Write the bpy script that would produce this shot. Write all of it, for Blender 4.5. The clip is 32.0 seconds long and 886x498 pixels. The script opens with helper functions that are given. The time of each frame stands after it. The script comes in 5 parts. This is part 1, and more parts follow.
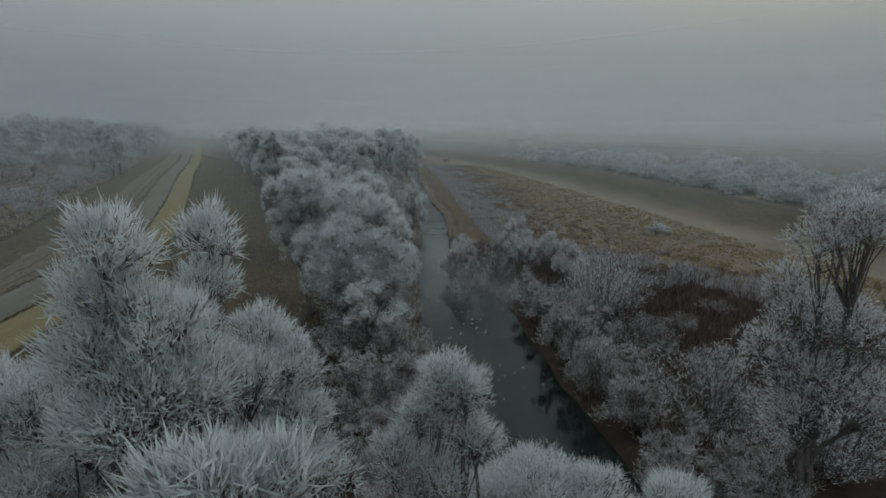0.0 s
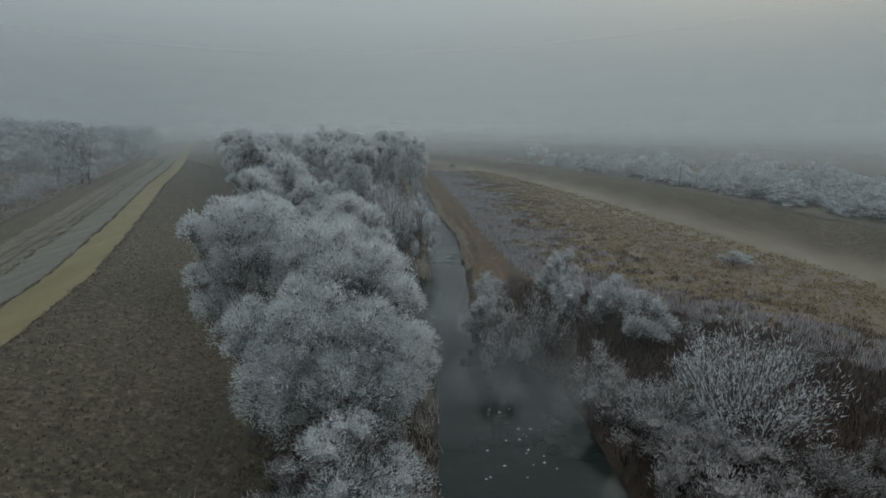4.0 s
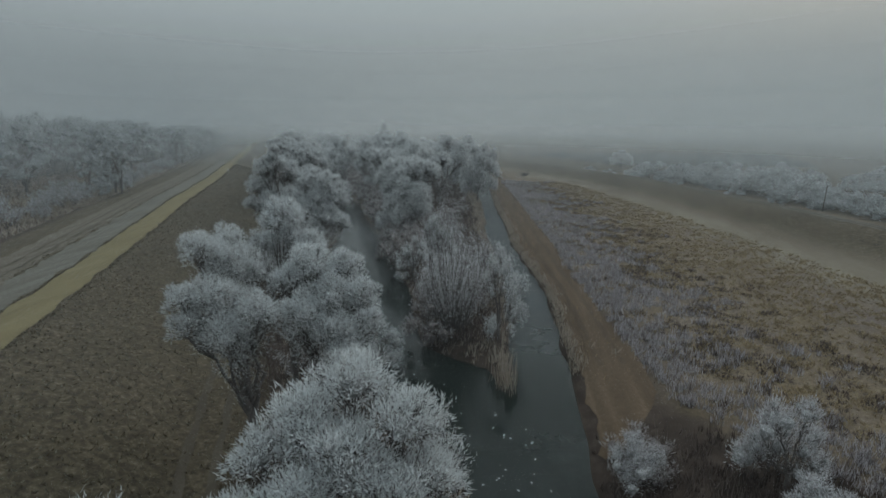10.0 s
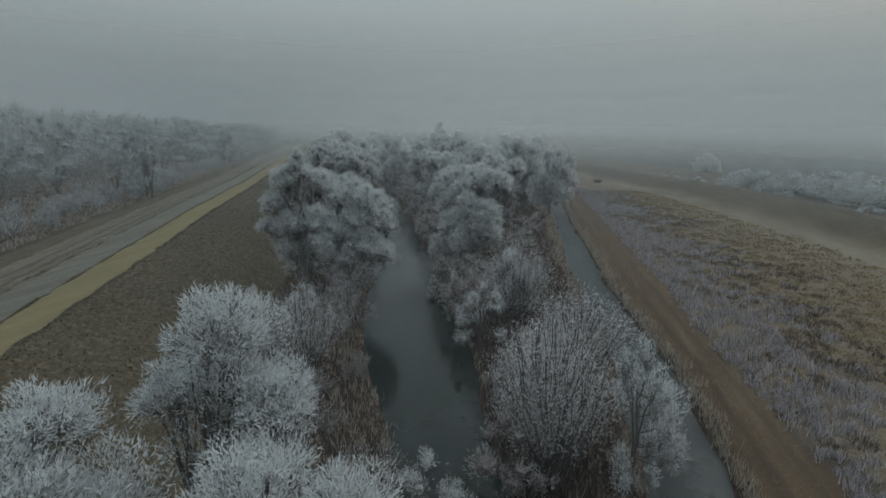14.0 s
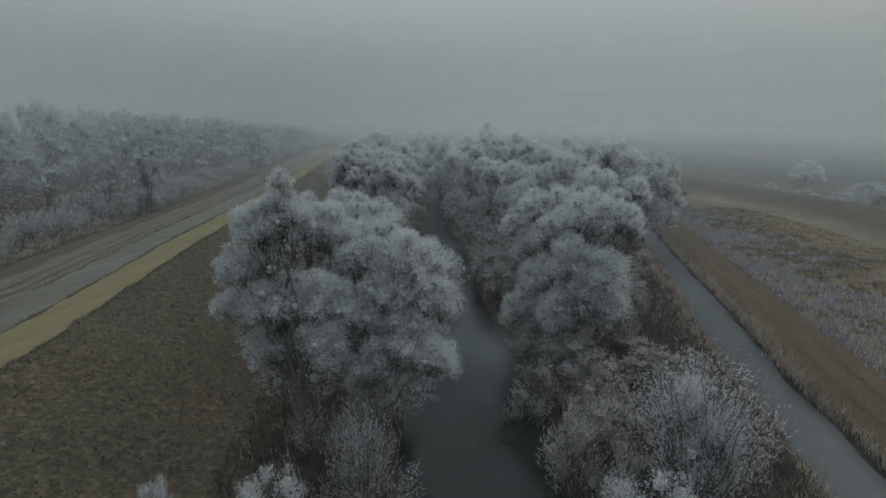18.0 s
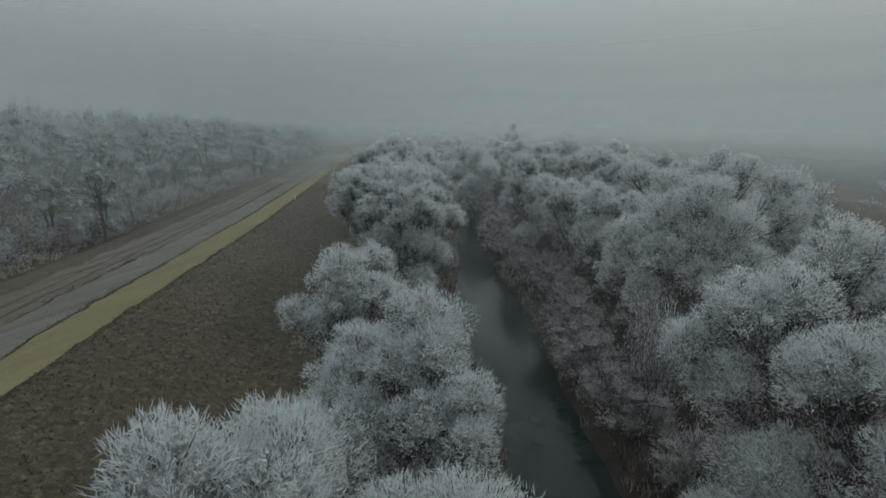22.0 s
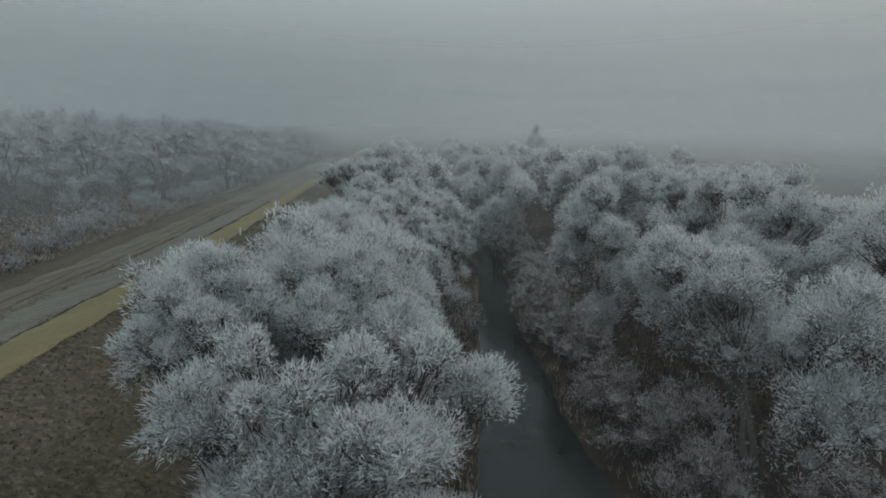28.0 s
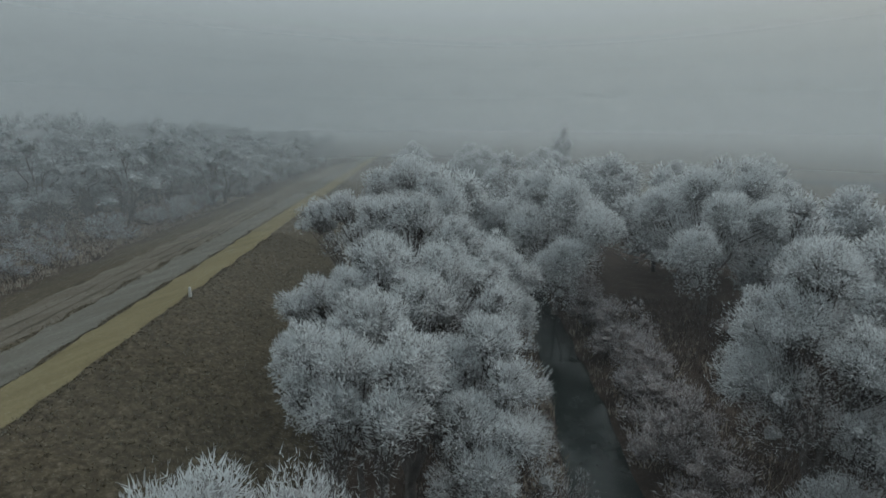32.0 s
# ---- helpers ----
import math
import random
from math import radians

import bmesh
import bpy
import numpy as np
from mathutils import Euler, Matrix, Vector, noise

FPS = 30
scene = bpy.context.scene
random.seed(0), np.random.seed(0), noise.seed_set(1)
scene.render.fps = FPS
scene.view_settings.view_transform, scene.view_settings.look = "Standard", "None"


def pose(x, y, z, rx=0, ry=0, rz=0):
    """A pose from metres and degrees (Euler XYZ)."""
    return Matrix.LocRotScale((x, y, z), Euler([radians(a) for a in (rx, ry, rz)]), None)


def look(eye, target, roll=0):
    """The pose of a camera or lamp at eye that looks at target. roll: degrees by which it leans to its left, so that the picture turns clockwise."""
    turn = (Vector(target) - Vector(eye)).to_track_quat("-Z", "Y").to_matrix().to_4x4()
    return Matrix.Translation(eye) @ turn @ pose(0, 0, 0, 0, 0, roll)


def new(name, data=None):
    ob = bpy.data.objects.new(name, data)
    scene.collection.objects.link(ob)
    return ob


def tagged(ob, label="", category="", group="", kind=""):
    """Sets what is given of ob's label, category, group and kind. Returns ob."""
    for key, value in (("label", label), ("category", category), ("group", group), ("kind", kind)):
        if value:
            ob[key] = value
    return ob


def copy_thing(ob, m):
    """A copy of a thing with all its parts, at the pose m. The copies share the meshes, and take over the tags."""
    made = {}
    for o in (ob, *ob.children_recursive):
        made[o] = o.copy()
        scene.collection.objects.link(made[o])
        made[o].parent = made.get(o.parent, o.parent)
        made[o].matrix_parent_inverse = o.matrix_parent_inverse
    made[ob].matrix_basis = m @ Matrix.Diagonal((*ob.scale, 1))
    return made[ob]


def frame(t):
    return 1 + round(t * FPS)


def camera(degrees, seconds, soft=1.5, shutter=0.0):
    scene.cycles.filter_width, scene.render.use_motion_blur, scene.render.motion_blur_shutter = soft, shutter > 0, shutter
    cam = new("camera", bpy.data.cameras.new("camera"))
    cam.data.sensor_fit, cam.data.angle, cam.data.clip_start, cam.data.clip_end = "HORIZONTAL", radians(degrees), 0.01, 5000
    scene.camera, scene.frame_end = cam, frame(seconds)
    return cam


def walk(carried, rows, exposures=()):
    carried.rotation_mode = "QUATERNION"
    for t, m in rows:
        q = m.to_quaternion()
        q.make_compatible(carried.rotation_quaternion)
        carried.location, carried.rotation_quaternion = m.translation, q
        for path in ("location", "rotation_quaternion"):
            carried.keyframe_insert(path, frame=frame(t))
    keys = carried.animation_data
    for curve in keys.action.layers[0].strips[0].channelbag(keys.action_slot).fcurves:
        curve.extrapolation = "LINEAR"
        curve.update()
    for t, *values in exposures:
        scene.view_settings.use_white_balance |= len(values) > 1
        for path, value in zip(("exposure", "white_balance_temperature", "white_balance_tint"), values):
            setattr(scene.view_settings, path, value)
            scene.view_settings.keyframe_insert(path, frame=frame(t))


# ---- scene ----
cam = camera(77.6, 32.0)
scene.cycles.transparent_max_bounces = 64
METRES, EYE, TILT, LEAN, TURN = 200.0, 20.0, -12.9, 0.0, 0.0
ROWS = [
    (0.0, 0.0, 0.0, 0.0, -0.0, 0.0, -0.0),
    (0.5, -0.0012, 0.0141, 0.0032, 0.02, 0.01, 0.03),
    (1.0, -0.0024, 0.0288, 0.0063, 0.07, 0.11, 0.09),
    (1.5, -0.0034, 0.0422, 0.0091, 0.11, 0.16, 0.12),
    (2.0, -0.0045, 0.0565, 0.0121, 0.14, 0.2, 0.15),
    (2.5, -0.0054, 0.0694, 0.0149, 0.19, 0.2, 0.19),
    (4.5, -0.0108, 0.1212, 0.0264, 0.24, 0.24, 0.08),
    (5.0, -0.0123, 0.134, 0.0299, 0.26, 0.24, 0.11),
    (5.5, -0.0135, 0.1455, 0.0334, 0.26, 0.22, 0.14),
    (6.0, -0.0149, 0.1577, 0.0372, 0.24, 0.26, 0.18),
    (6.5, -0.0159, 0.1688, 0.0405, 0.24, 0.28, 0.2),
    (7.0, -0.0172, 0.1806, 0.0443, 0.22, 0.24, 0.23),
    (7.5, -0.0183, 0.1914, 0.0477, 0.2, 0.24, 0.25),
    (8.0, -0.0196, 0.2032, 0.0511, 0.69, 0.25, 0.13),
    (8.5, -0.0208, 0.2142, 0.0541, 3.0, 0.19, -0.56),
    (9.0, -0.022, 0.2261, 0.0574, 5.27, 0.1, -1.23),
    (9.5, -0.0233, 0.2369, 0.0604, 6.08, 0.05, -1.49),
    (10.0, -0.0251, 0.2489, 0.0633, 6.57, 0.04, -1.6),
    (10.5, -0.0271, 0.2604, 0.0657, 6.99, 0.06, -1.71),
    (11.0, -0.0296, 0.2727, 0.0686, 7.33, 0.07, -1.82),
    (11.5, -0.0324, 0.2849, 0.0714, 7.57, 0.04, -1.88),
    (12.0, -0.0359, 0.2988, 0.0745, 7.69, 0.05, -1.92),
    (12.5, -0.0395, 0.3121, 0.0775, 7.78, 0.04, -1.94),
    (13.0, -0.0436, 0.3269, 0.0811, 8.09, 0.0, -2.01),
    (13.5, -0.0478, 0.3412, 0.0843, 9.24, -0.05, -2.33),
    (14.0, -0.0527, 0.3571, 0.0881, 11.97, -0.26, -3.17),
    (14.5, -0.0572, 0.3722, 0.0916, 13.37, -0.38, -3.52),
    (16.5, -0.0812, 0.4392, 0.1063, 15.43, -0.41, -3.95),
    (17.0, -0.0887, 0.4573, 0.1106, 15.69, -0.41, -4.03),
    (17.5, -0.0959, 0.4741, 0.1144, 15.86, -0.42, -4.05),
    (18.0, -0.1039, 0.4923, 0.1186, 16.01, -0.44, -4.11),
    (18.5, -0.1115, 0.509, 0.1224, 16.11, -0.42, -4.11),
    (19.0, -0.1198, 0.5267, 0.1266, 16.18, -0.41, -4.1),
    (19.5, -0.1276, 0.5428, 0.1304, 16.21, -0.39, -4.13),
    (20.0, -0.136, 0.5601, 0.1346, 17.33, -0.48, -4.4),
    (20.5, -0.1437, 0.5758, 0.1385, 17.79, -0.51, -4.55),
    (21.0, -0.1519, 0.5925, 0.1425, 19.16, -0.66, -4.94),
    (21.5, -0.1593, 0.6072, 0.146, 19.83, -0.72, -5.11),
    (22.0, -0.1666, 0.6215, 0.1498, 17.46, -0.49, -4.44),
    (22.5, -0.1738, 0.6348, 0.1529, 17.03, -0.43, -4.32),
    (23.0, -0.1811, 0.6489, 0.1562, 17.32, -0.43, -4.3),
    (23.5, -0.187, 0.6621, 0.1592, 17.47, -0.43, -4.33),
    (24.0, -0.192, 0.6768, 0.1627, 17.58, -0.45, -4.29),
    (24.5, -0.1955, 0.6908, 0.1659, 17.62, -0.46, -4.28),
    (25.0, -0.1983, 0.7062, 0.1694, 17.6, -0.44, -4.21),
    (25.5, -0.2003, 0.7208, 0.1727, 17.6, -0.43, -4.18),
    (27.5, -0.2185, 0.7836, 0.186, 18.46, -0.33, -4.67),
    (28.0, -0.2258, 0.8008, 0.19, 18.85, -0.38, -4.81),
    (28.5, -0.2332, 0.8171, 0.1938, 19.16, -0.46, -4.93),
    (29.0, -0.2417, 0.8346, 0.1981, 19.43, -0.46, -4.98),
    (29.5, -0.2501, 0.8511, 0.2021, 19.58, -0.49, -4.91),
    (30.0, -0.2593, 0.8688, 0.207, 19.66, -0.47, -4.89),
    (30.5, -0.2674, 0.8838, 0.211, 19.7, -0.39, -4.86),
    (31.0, -0.2755, 0.8983, 0.215, 19.77, -0.36, -4.87),
    (31.5, -0.2826, 0.9102, 0.2182, 19.78, -0.32, -4.81),
    (32.0, -0.2887, 0.92, 0.2207, 19.86, -0.25, -4.82),
]
walk(cam, [(t, pose(0, 0, EYE, TILT, LEAN, TURN) @ pose(METRES * x, METRES * y, METRES * z, 90 + pitch, roll, yaw)) for t, x, y, z, yaw, pitch, roll in ROWS],
     exposures=((0.0, -0.12), (1.0, 0.0), (5.0, 0.06), (8.0, 0.05), (12.0, 0.03), (20.0, 0.04), (26.0, 0.1), (32.0, 0.1)))

# ---- world and light: an even winter overcast, brighter overhead ----
world = bpy.data.worlds.new("overcast_sky")
scene.world = world
world.use_nodes = True
wt = world.node_tree
wt.nodes.clear()
w_out = wt.nodes.new("ShaderNodeOutputWorld")
w_bg = wt.nodes.new("ShaderNodeBackground")
w_sky = wt.nodes.new("ShaderNodeTexSky")
w_sky.sky_type = "NISHITA"
w_sky.sun_disc = False
w_sky.sun_elevation = radians(24)
w_sky.sun_rotation = radians(35)
w_sky.air_density, w_sky.dust_density = 2.0, 6.0
w_co = wt.nodes.new("ShaderNodeTexCoord")
w_sep = wt.nodes.new("ShaderNodeSeparateXYZ")
w_ramp = wt.nodes.new("ShaderNodeValToRGB")
w_ramp.color_ramp.elements[0].position = 0.0
w_ramp.color_ramp.elements[0].color = (0.205, 0.238, 0.250, 1)
w_ramp.color_ramp.elements[1].position = 1.0
w_ramp.color_ramp.elements[1].color = (0.80, 0.93, 0.98, 1)
w_mid = w_ramp.color_ramp.elements.new(0.22)
w_mid.color = (0.33, 0.383, 0.402, 1)
w_mix = wt.nodes.new("ShaderNodeMix")
w_mix.data_type = "RGBA"
w_mix.blend_type = "ADD"
w_mix.inputs[0].default_value = 0.003
wt.links.new(w_co.outputs["Generated"], w_sep.inputs[0])
wt.links.new(w_sep.outputs[2], w_ramp.inputs[0])
wt.links.new(w_ramp.outputs[0], w_mix.inputs[6])
wt.links.new(w_sky.outputs[0], w_mix.inputs[7])
wt.links.new(w_mix.outputs[2], w_bg.inputs[0])
w_bg.inputs[1].default_value = 1.0
wt.links.new(w_bg.outputs[0], w_out.inputs[0])

sun_lamp = bpy.data.lights.new("sun", "SUN")
sun_lamp.energy, sun_lamp.angle, sun_lamp.color = 0.5, radians(25), (1.0, 0.98, 0.95)
sun = new("sun", sun_lamp)
sun.matrix_world = look((60, 90, 70), (0, 0, 0))


# ---- materials ----
class Nodes:
    """A material with short ways to add nodes."""

    def __init__(self, name, rough=0.9, spec=0.3):
        self.mat = bpy.data.materials.new(name)
        self.mat.use_nodes = True
        self.t = self.mat.node_tree
        self.b = self.t.nodes["Principled BSDF"]
        self.b.inputs["Roughness"].default_value = rough
        self.b.inputs["Specular IOR Level"].default_value = spec

    def add(self, kind):
        return self.t.nodes.new("ShaderNode" + kind)

    def link(self, a, b):
        self.t.links.new(a, b)

    def place(self):
        return self.add("NewGeometry").outputs["Position"]

    def noise(self, scale, detail=4, rough=0.6, stretch=None, source=None):
        n = self.add("TexNoise")
        n.inputs["Scale"].default_value, n.inputs["Detail"].default_value = scale, detail
        n.inputs["Roughness"].default_value = rough
        p = source or self.place()
        if stretch:
            m = self.add("Mapping")
            m.inputs["Scale"].default_value = stretch[:3]
            if len(stretch) > 3:
                m.inputs["Rotation"].default_value = (0, 0, radians(stretch[3]))
            self.link(p, m.inputs[0])
            p = m.outputs[0]
        self.link(p, n.inputs["Vector"])
        return n.outputs[0]

    def ramp(self, fac, *stops):
        r = self.add("ValToRGB")
        e = r.color_ramp.elements
        e[0].position, e[0].color = stops[0][0], (*stops[0][1], 1)
        e[1].position, e[1].color = stops[-1][0], (*stops[-1][1], 1)
        for p, c in stops[1:-1]:
            e.new(p).color = (*c, 1)
        self.link(fac, r.inputs[0])
        return r.outputs[0]

    def mix(self, fac, a, b, blend="MIX"):
        m = self.add("Mix")
        m.data_type, m.blend_type = "RGBA", blend
        for s, v in ((m.inputs[0], fac), (m.inputs[6], a), (m.inputs[7], b)):
            if isinstance(v, (int, float)):
                s.default_value = v
            elif isinstance(v, tuple):
                s.default_value = (*v, 1)
            else:
                self.link(v, s)
        return m.outputs[2]

    def math(self, op, a, b=0.0):
        m = self.add("Math")
        m.operation = op
        for s, v in ((m.inputs[0], a), (m.inputs[1], b)):
            if isinstance(v, (int, float)):
                s.default_value = v
            else:
                self.link(v, s)
        return m.outputs[0]

    def bump(self, height, strength=0.5, distance=0.1):
        n = self.add("Bump")
        n.inputs["Strength"].default_value, n.inputs["Distance"].default_value = strength, distance
        self.link(height, n.inputs["Height"])
        self.link(n.outputs[0], self.b.inputs["Normal"])

    def colour(self, c):
        if isinstance(c, tuple):
            self.b.inputs["Base Color"].default_value = (*c, 1)
        else:
            self.link(c, self.b.inputs["Base Color"])
        return self.mat


def twig_material(name, dark, mid, light, low=0.25, high=0.8):
    n = Nodes(name, 0.85, 0.2)
    island = n.add("NewGeometry").outputs["Random Per Island"]
    tone = n.ramp(island, (0.0, dark), (low, mid), (high, light), (1.0, light))
    who = n.add("ObjectInfo").outputs["Random"]
    patch = n.noise(0.35, 2)
    tint = n.mix(n.math("MULTIPLY", who, 0.35), (1, 1, 1), (0.82, 0.84, 0.87))
    shade = n.mix(n.math("MULTIPLY", patch, 0.5), n.mix(1.0, tone, tint, "MULTIPLY"), n.mix(1.0, tone, (0.8, 0.79, 0.8), "MULTIPLY"))
    glow, both = n.add("BsdfTranslucent"), n.add("MixShader")
    both.inputs[0].default_value = 0.5
    n.link(shade, glow.inputs[0])
    n.link(n.b.outputs[0], both.inputs[1])
    n.link(glow.outputs[0], both.inputs[2])
    n.link(both.outputs[0], n.t.nodes["Material Output"].inputs[0])
    return n.colour(shade)


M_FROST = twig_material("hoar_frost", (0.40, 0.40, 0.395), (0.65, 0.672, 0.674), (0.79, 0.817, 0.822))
# Less frosted; inside and under crowns its dark tone also paints shade.
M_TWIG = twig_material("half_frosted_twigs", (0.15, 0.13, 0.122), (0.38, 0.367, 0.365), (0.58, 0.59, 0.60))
M_SHRUB = twig_material("shrub_twigs", (0.12, 0.095, 0.09), (0.28, 0.245, 0.24), (0.50, 0.48, 0.49), 0.3, 0.9)
M_BUSH = twig_material("rimed_bush_twigs", (0.17, 0.145, 0.14), (0.345, 0.32, 0.318), (0.55, 0.535, 0.535))
M_RIME = twig_material("rimed_reddish_twigs", (0.27, 0.24, 0.235), (0.54, 0.53, 0.535), (0.74, 0.755, 0.775))
# Dead stalks, with canopy shade worked into their dark colour.
M_SCRUB = twig_material("dead_scrub", (0.035, 0.025, 0.02), (0.08, 0.057, 0.047), (0.18, 0.148, 0.135), 0.35, 0.95)
# Rimed grey, its dark end raised to paint haze over the wood.
M_WOODS = twig_material("frosted_wood_edge", (0.22, 0.222, 0.22), (0.36, 0.377, 0.38), (0.50, 0.53, 0.54))
M_REED = twig_material("dry_reed", (0.16, 0.12, 0.088), (0.30, 0.245, 0.19), (0.48, 0.43, 0.37))
M_WEED = twig_material("frosted_weed", (0.12, 0.098, 0.094), (0.26, 0.235, 0.238), (0.50, 0.48, 0.50))
M_STRAW = twig_material("dry_grass", (0.10, 0.07, 0.038), (0.225, 0.165, 0.088), (0.39, 0.315, 0.20))
M_TURF = twig_material("slope_grass", (0.06, 0.045, 0.025), (0.11, 0.085, 0.05), (0.27, 0.26, 0.21), 0.4, 0.97)


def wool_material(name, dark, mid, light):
    """The heart of a frosted clump: rimed twigs too small to see singly, the shade between them painted dark."""
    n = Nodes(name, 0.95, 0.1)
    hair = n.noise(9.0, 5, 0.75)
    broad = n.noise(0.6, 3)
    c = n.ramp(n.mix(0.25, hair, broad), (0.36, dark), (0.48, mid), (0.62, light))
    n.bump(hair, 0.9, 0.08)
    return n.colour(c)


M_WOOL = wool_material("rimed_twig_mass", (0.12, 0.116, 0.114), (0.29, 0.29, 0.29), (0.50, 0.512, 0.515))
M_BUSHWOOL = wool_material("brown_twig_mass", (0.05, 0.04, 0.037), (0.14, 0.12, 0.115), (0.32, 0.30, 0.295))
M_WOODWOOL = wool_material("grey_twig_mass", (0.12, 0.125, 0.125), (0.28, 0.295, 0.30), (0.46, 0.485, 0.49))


def bark_material():
    n = Nodes("bark", 0.95, 0.2)
    g = n.noise(3.0, 5, 0.7, (6, 6, 1))
    c = n.ramp(g, (0.3, (0.06, 0.053, 0.05)), (0.6, (0.14, 0.125, 0.117)), (0.85, (0.29, 0.28, 0.275)))
    n.bump(g, 0.6, 0.03)
    return n.colour(c)


M_BARK = bark_material()


def ground_material():
    n = Nodes("winter_ground", 0.95, 0.15)
    z = n.add("Attribute")
    z.attribute_name = "zone"
    s = n.add("SeparateColor")
    n.link(z.outputs["Color"], s.inputs[0])
    fine, broad, mid = n.noise(2.6, 6, 0.7), n.noise(0.07, 4), n.noise(0.5, 5, 0.65)
    # dark soil, lowered further to stand in for shade under the trees
    soil = n.ramp(mid, (0.3, (0.021, 0.015, 0.012)), (0.55, (0.043, 0.031, 0.024)), (0.8, (0.09, 0.07, 0.057)))
    turf = n.mix(n.ramp(broad, (0.35, (0, 0, 0)), (0.65, (1, 1, 1))),
                 n.ramp(fine, (0.3, (0.033, 0.027, 0.017)), (0.55, (0.073, 0.06, 0.038)), (0.85, (0.15, 0.135, 0.104))),
                 n.ramp(fine, (0.3, (0.041, 0.033, 0.021)), (0.55, (0.09, 0.073, 0.047)), (0.85, (0.19, 0.17, 0.14))))
    patch = n.mix(0.45, n.noise(0.06, 4, 0.6, (1.0, 0.4, 1, 15)), n.noise(0.45, 4, 0.7))
    meadow = n.mix(n.ramp(patch, (0.38, (0, 0, 0)), (0.62, (1, 1, 1))),
                   n.ramp(fine, (0.3, (0.07, 0.05, 0.032)), (0.55, (0.175, 0.135, 0.085)), (0.85, (0.31, 0.255, 0.175))),
                   n.ramp(fine, (0.3, (0.06, 0.046, 0.038)), (0.55, (0.14, 0.113, 0.095)), (0.85, (0.28, 0.25, 0.23))))
    smooth = n.ramp(n.noise(0.25, 4, 0.6, (1.0, 0.2, 1, 8)), (0.3, (0.135, 0.112, 0.08)), (0.7, (0.215, 0.187, 0.142)))
    clods = n.ramp(n.noise(1.3, 4, 0.7), (0.36, (0.74, 0.72, 0.70)), (0.52, (1.0, 0.98, 0.97)), (0.68, (1.35, 1.33, 1.36)))
    turf = n.mix(1.0, turf, clods, "MULTIPLY")
    c = n.mix(s.outputs[0], soil, turf)
    c = n.mix(s.outputs[1], c, meadow)
    c = n.mix(s.outputs[2], c, smooth)
    n.bump(fine, 0.7, 0.12)
    return n.colour(c)


def strip_material(name, low, middle, high, along=25, streak=0.9, bump=0.03):
    n = Nodes(name, 0.95, 0.15)
    g = n.noise(4.0, 6, 0.7)
    lane = n.noise(streak, 4, 0.6, (1.0, 0.06, 1.0, -along))
    c = n.ramp(n.mix(0.5, g, lane), (0.3, low), (0.52, middle), (0.75, high))
    n.bump(g, 0.6, bump)
    return n.colour(c)


M_GROUND = ground_material()
M_ROAD = strip_material("yellow_clay_road", (0.118, 0.098, 0.052), (0.166, 0.138, 0.073), (0.22, 0.188, 0.112), -22)
M_GRAVEL = strip_material("grey_gravel_verge", (0.075, 0.069, 0.055), (0.125, 0.117, 0.098), (0.19, 0.182, 0.16), -22)
M_TRACK = strip_material("bare_earth_track", (0.05, 0.034, 0.021), (0.098, 0.068, 0.044), (0.17, 0.13, 0.092), -8)


def water_material(name, frozen):
    """Dark water with films of thin ice; where frozen, the film closes up to the north."""
    n = Nodes(name, 0.12, 0.16)
    a = n.noise(0.09, 5, 0.65)
    b = n.noise(0.9, 6, 0.7)
    grain = n.mix(0.35, a, b)
    thin = n.ramp(grain, (0.50, (0, 0, 0)), (0.74, (1, 1, 1)))
    flecks = n.ramp(n.noise(2.8, 6, 0.75), (0.60, (0, 0, 0)), (0.70, (1, 1, 1)))
    look_of = n.mix(thin, (0.010, 0.015, 0.013), (0.026, 0.033, 0.032))
    look_of = n.mix(n.mix(1.0, flecks, n.ramp(a, (0.50, (0, 0, 0)), (0.62, (0.55, 0.55, 0.55))), "MULTIPLY"), look_of, (0.10, 0.115, 0.115))
    rough = n.math("ADD", n.math("MULTIPLY", thin, 0.25), 0.1)
    n.bump(b, 0.08, 0.02)
    if frozen:
        sep, along = n.add("SeparateXYZ"), n.add("MapRange")
        n.link(n.place(), sep.inputs[0])
        n.link(n.math("ADD", sep.outputs[1], n.math("MULTIPLY", a, 22.0)), along.inputs["Value"])
        along.inputs["From Min"].default_value, along.inputs["From Max"].default_value = 111, 128
        thickice = n.ramp(grain, (0.38, (0, 0, 0)), (0.66, (1, 1, 1)))
        ice = n.mix(n.mix(0.5, thickice, flecks), (0.026, 0.033, 0.035), (0.085, 0.098, 0.102))
        look_of = n.mix(along.outputs[0], look_of, ice)
        rough = n.math("ADD", n.math("MULTIPLY", along.outputs[0], 0.35), rough)
    n.link(rough, n.b.inputs["Roughness"])
    return n.colour(look_of)


M_WATER = water_material("dark_river_water", False)
M_ICE = water_material("thin_grey_ice", True)


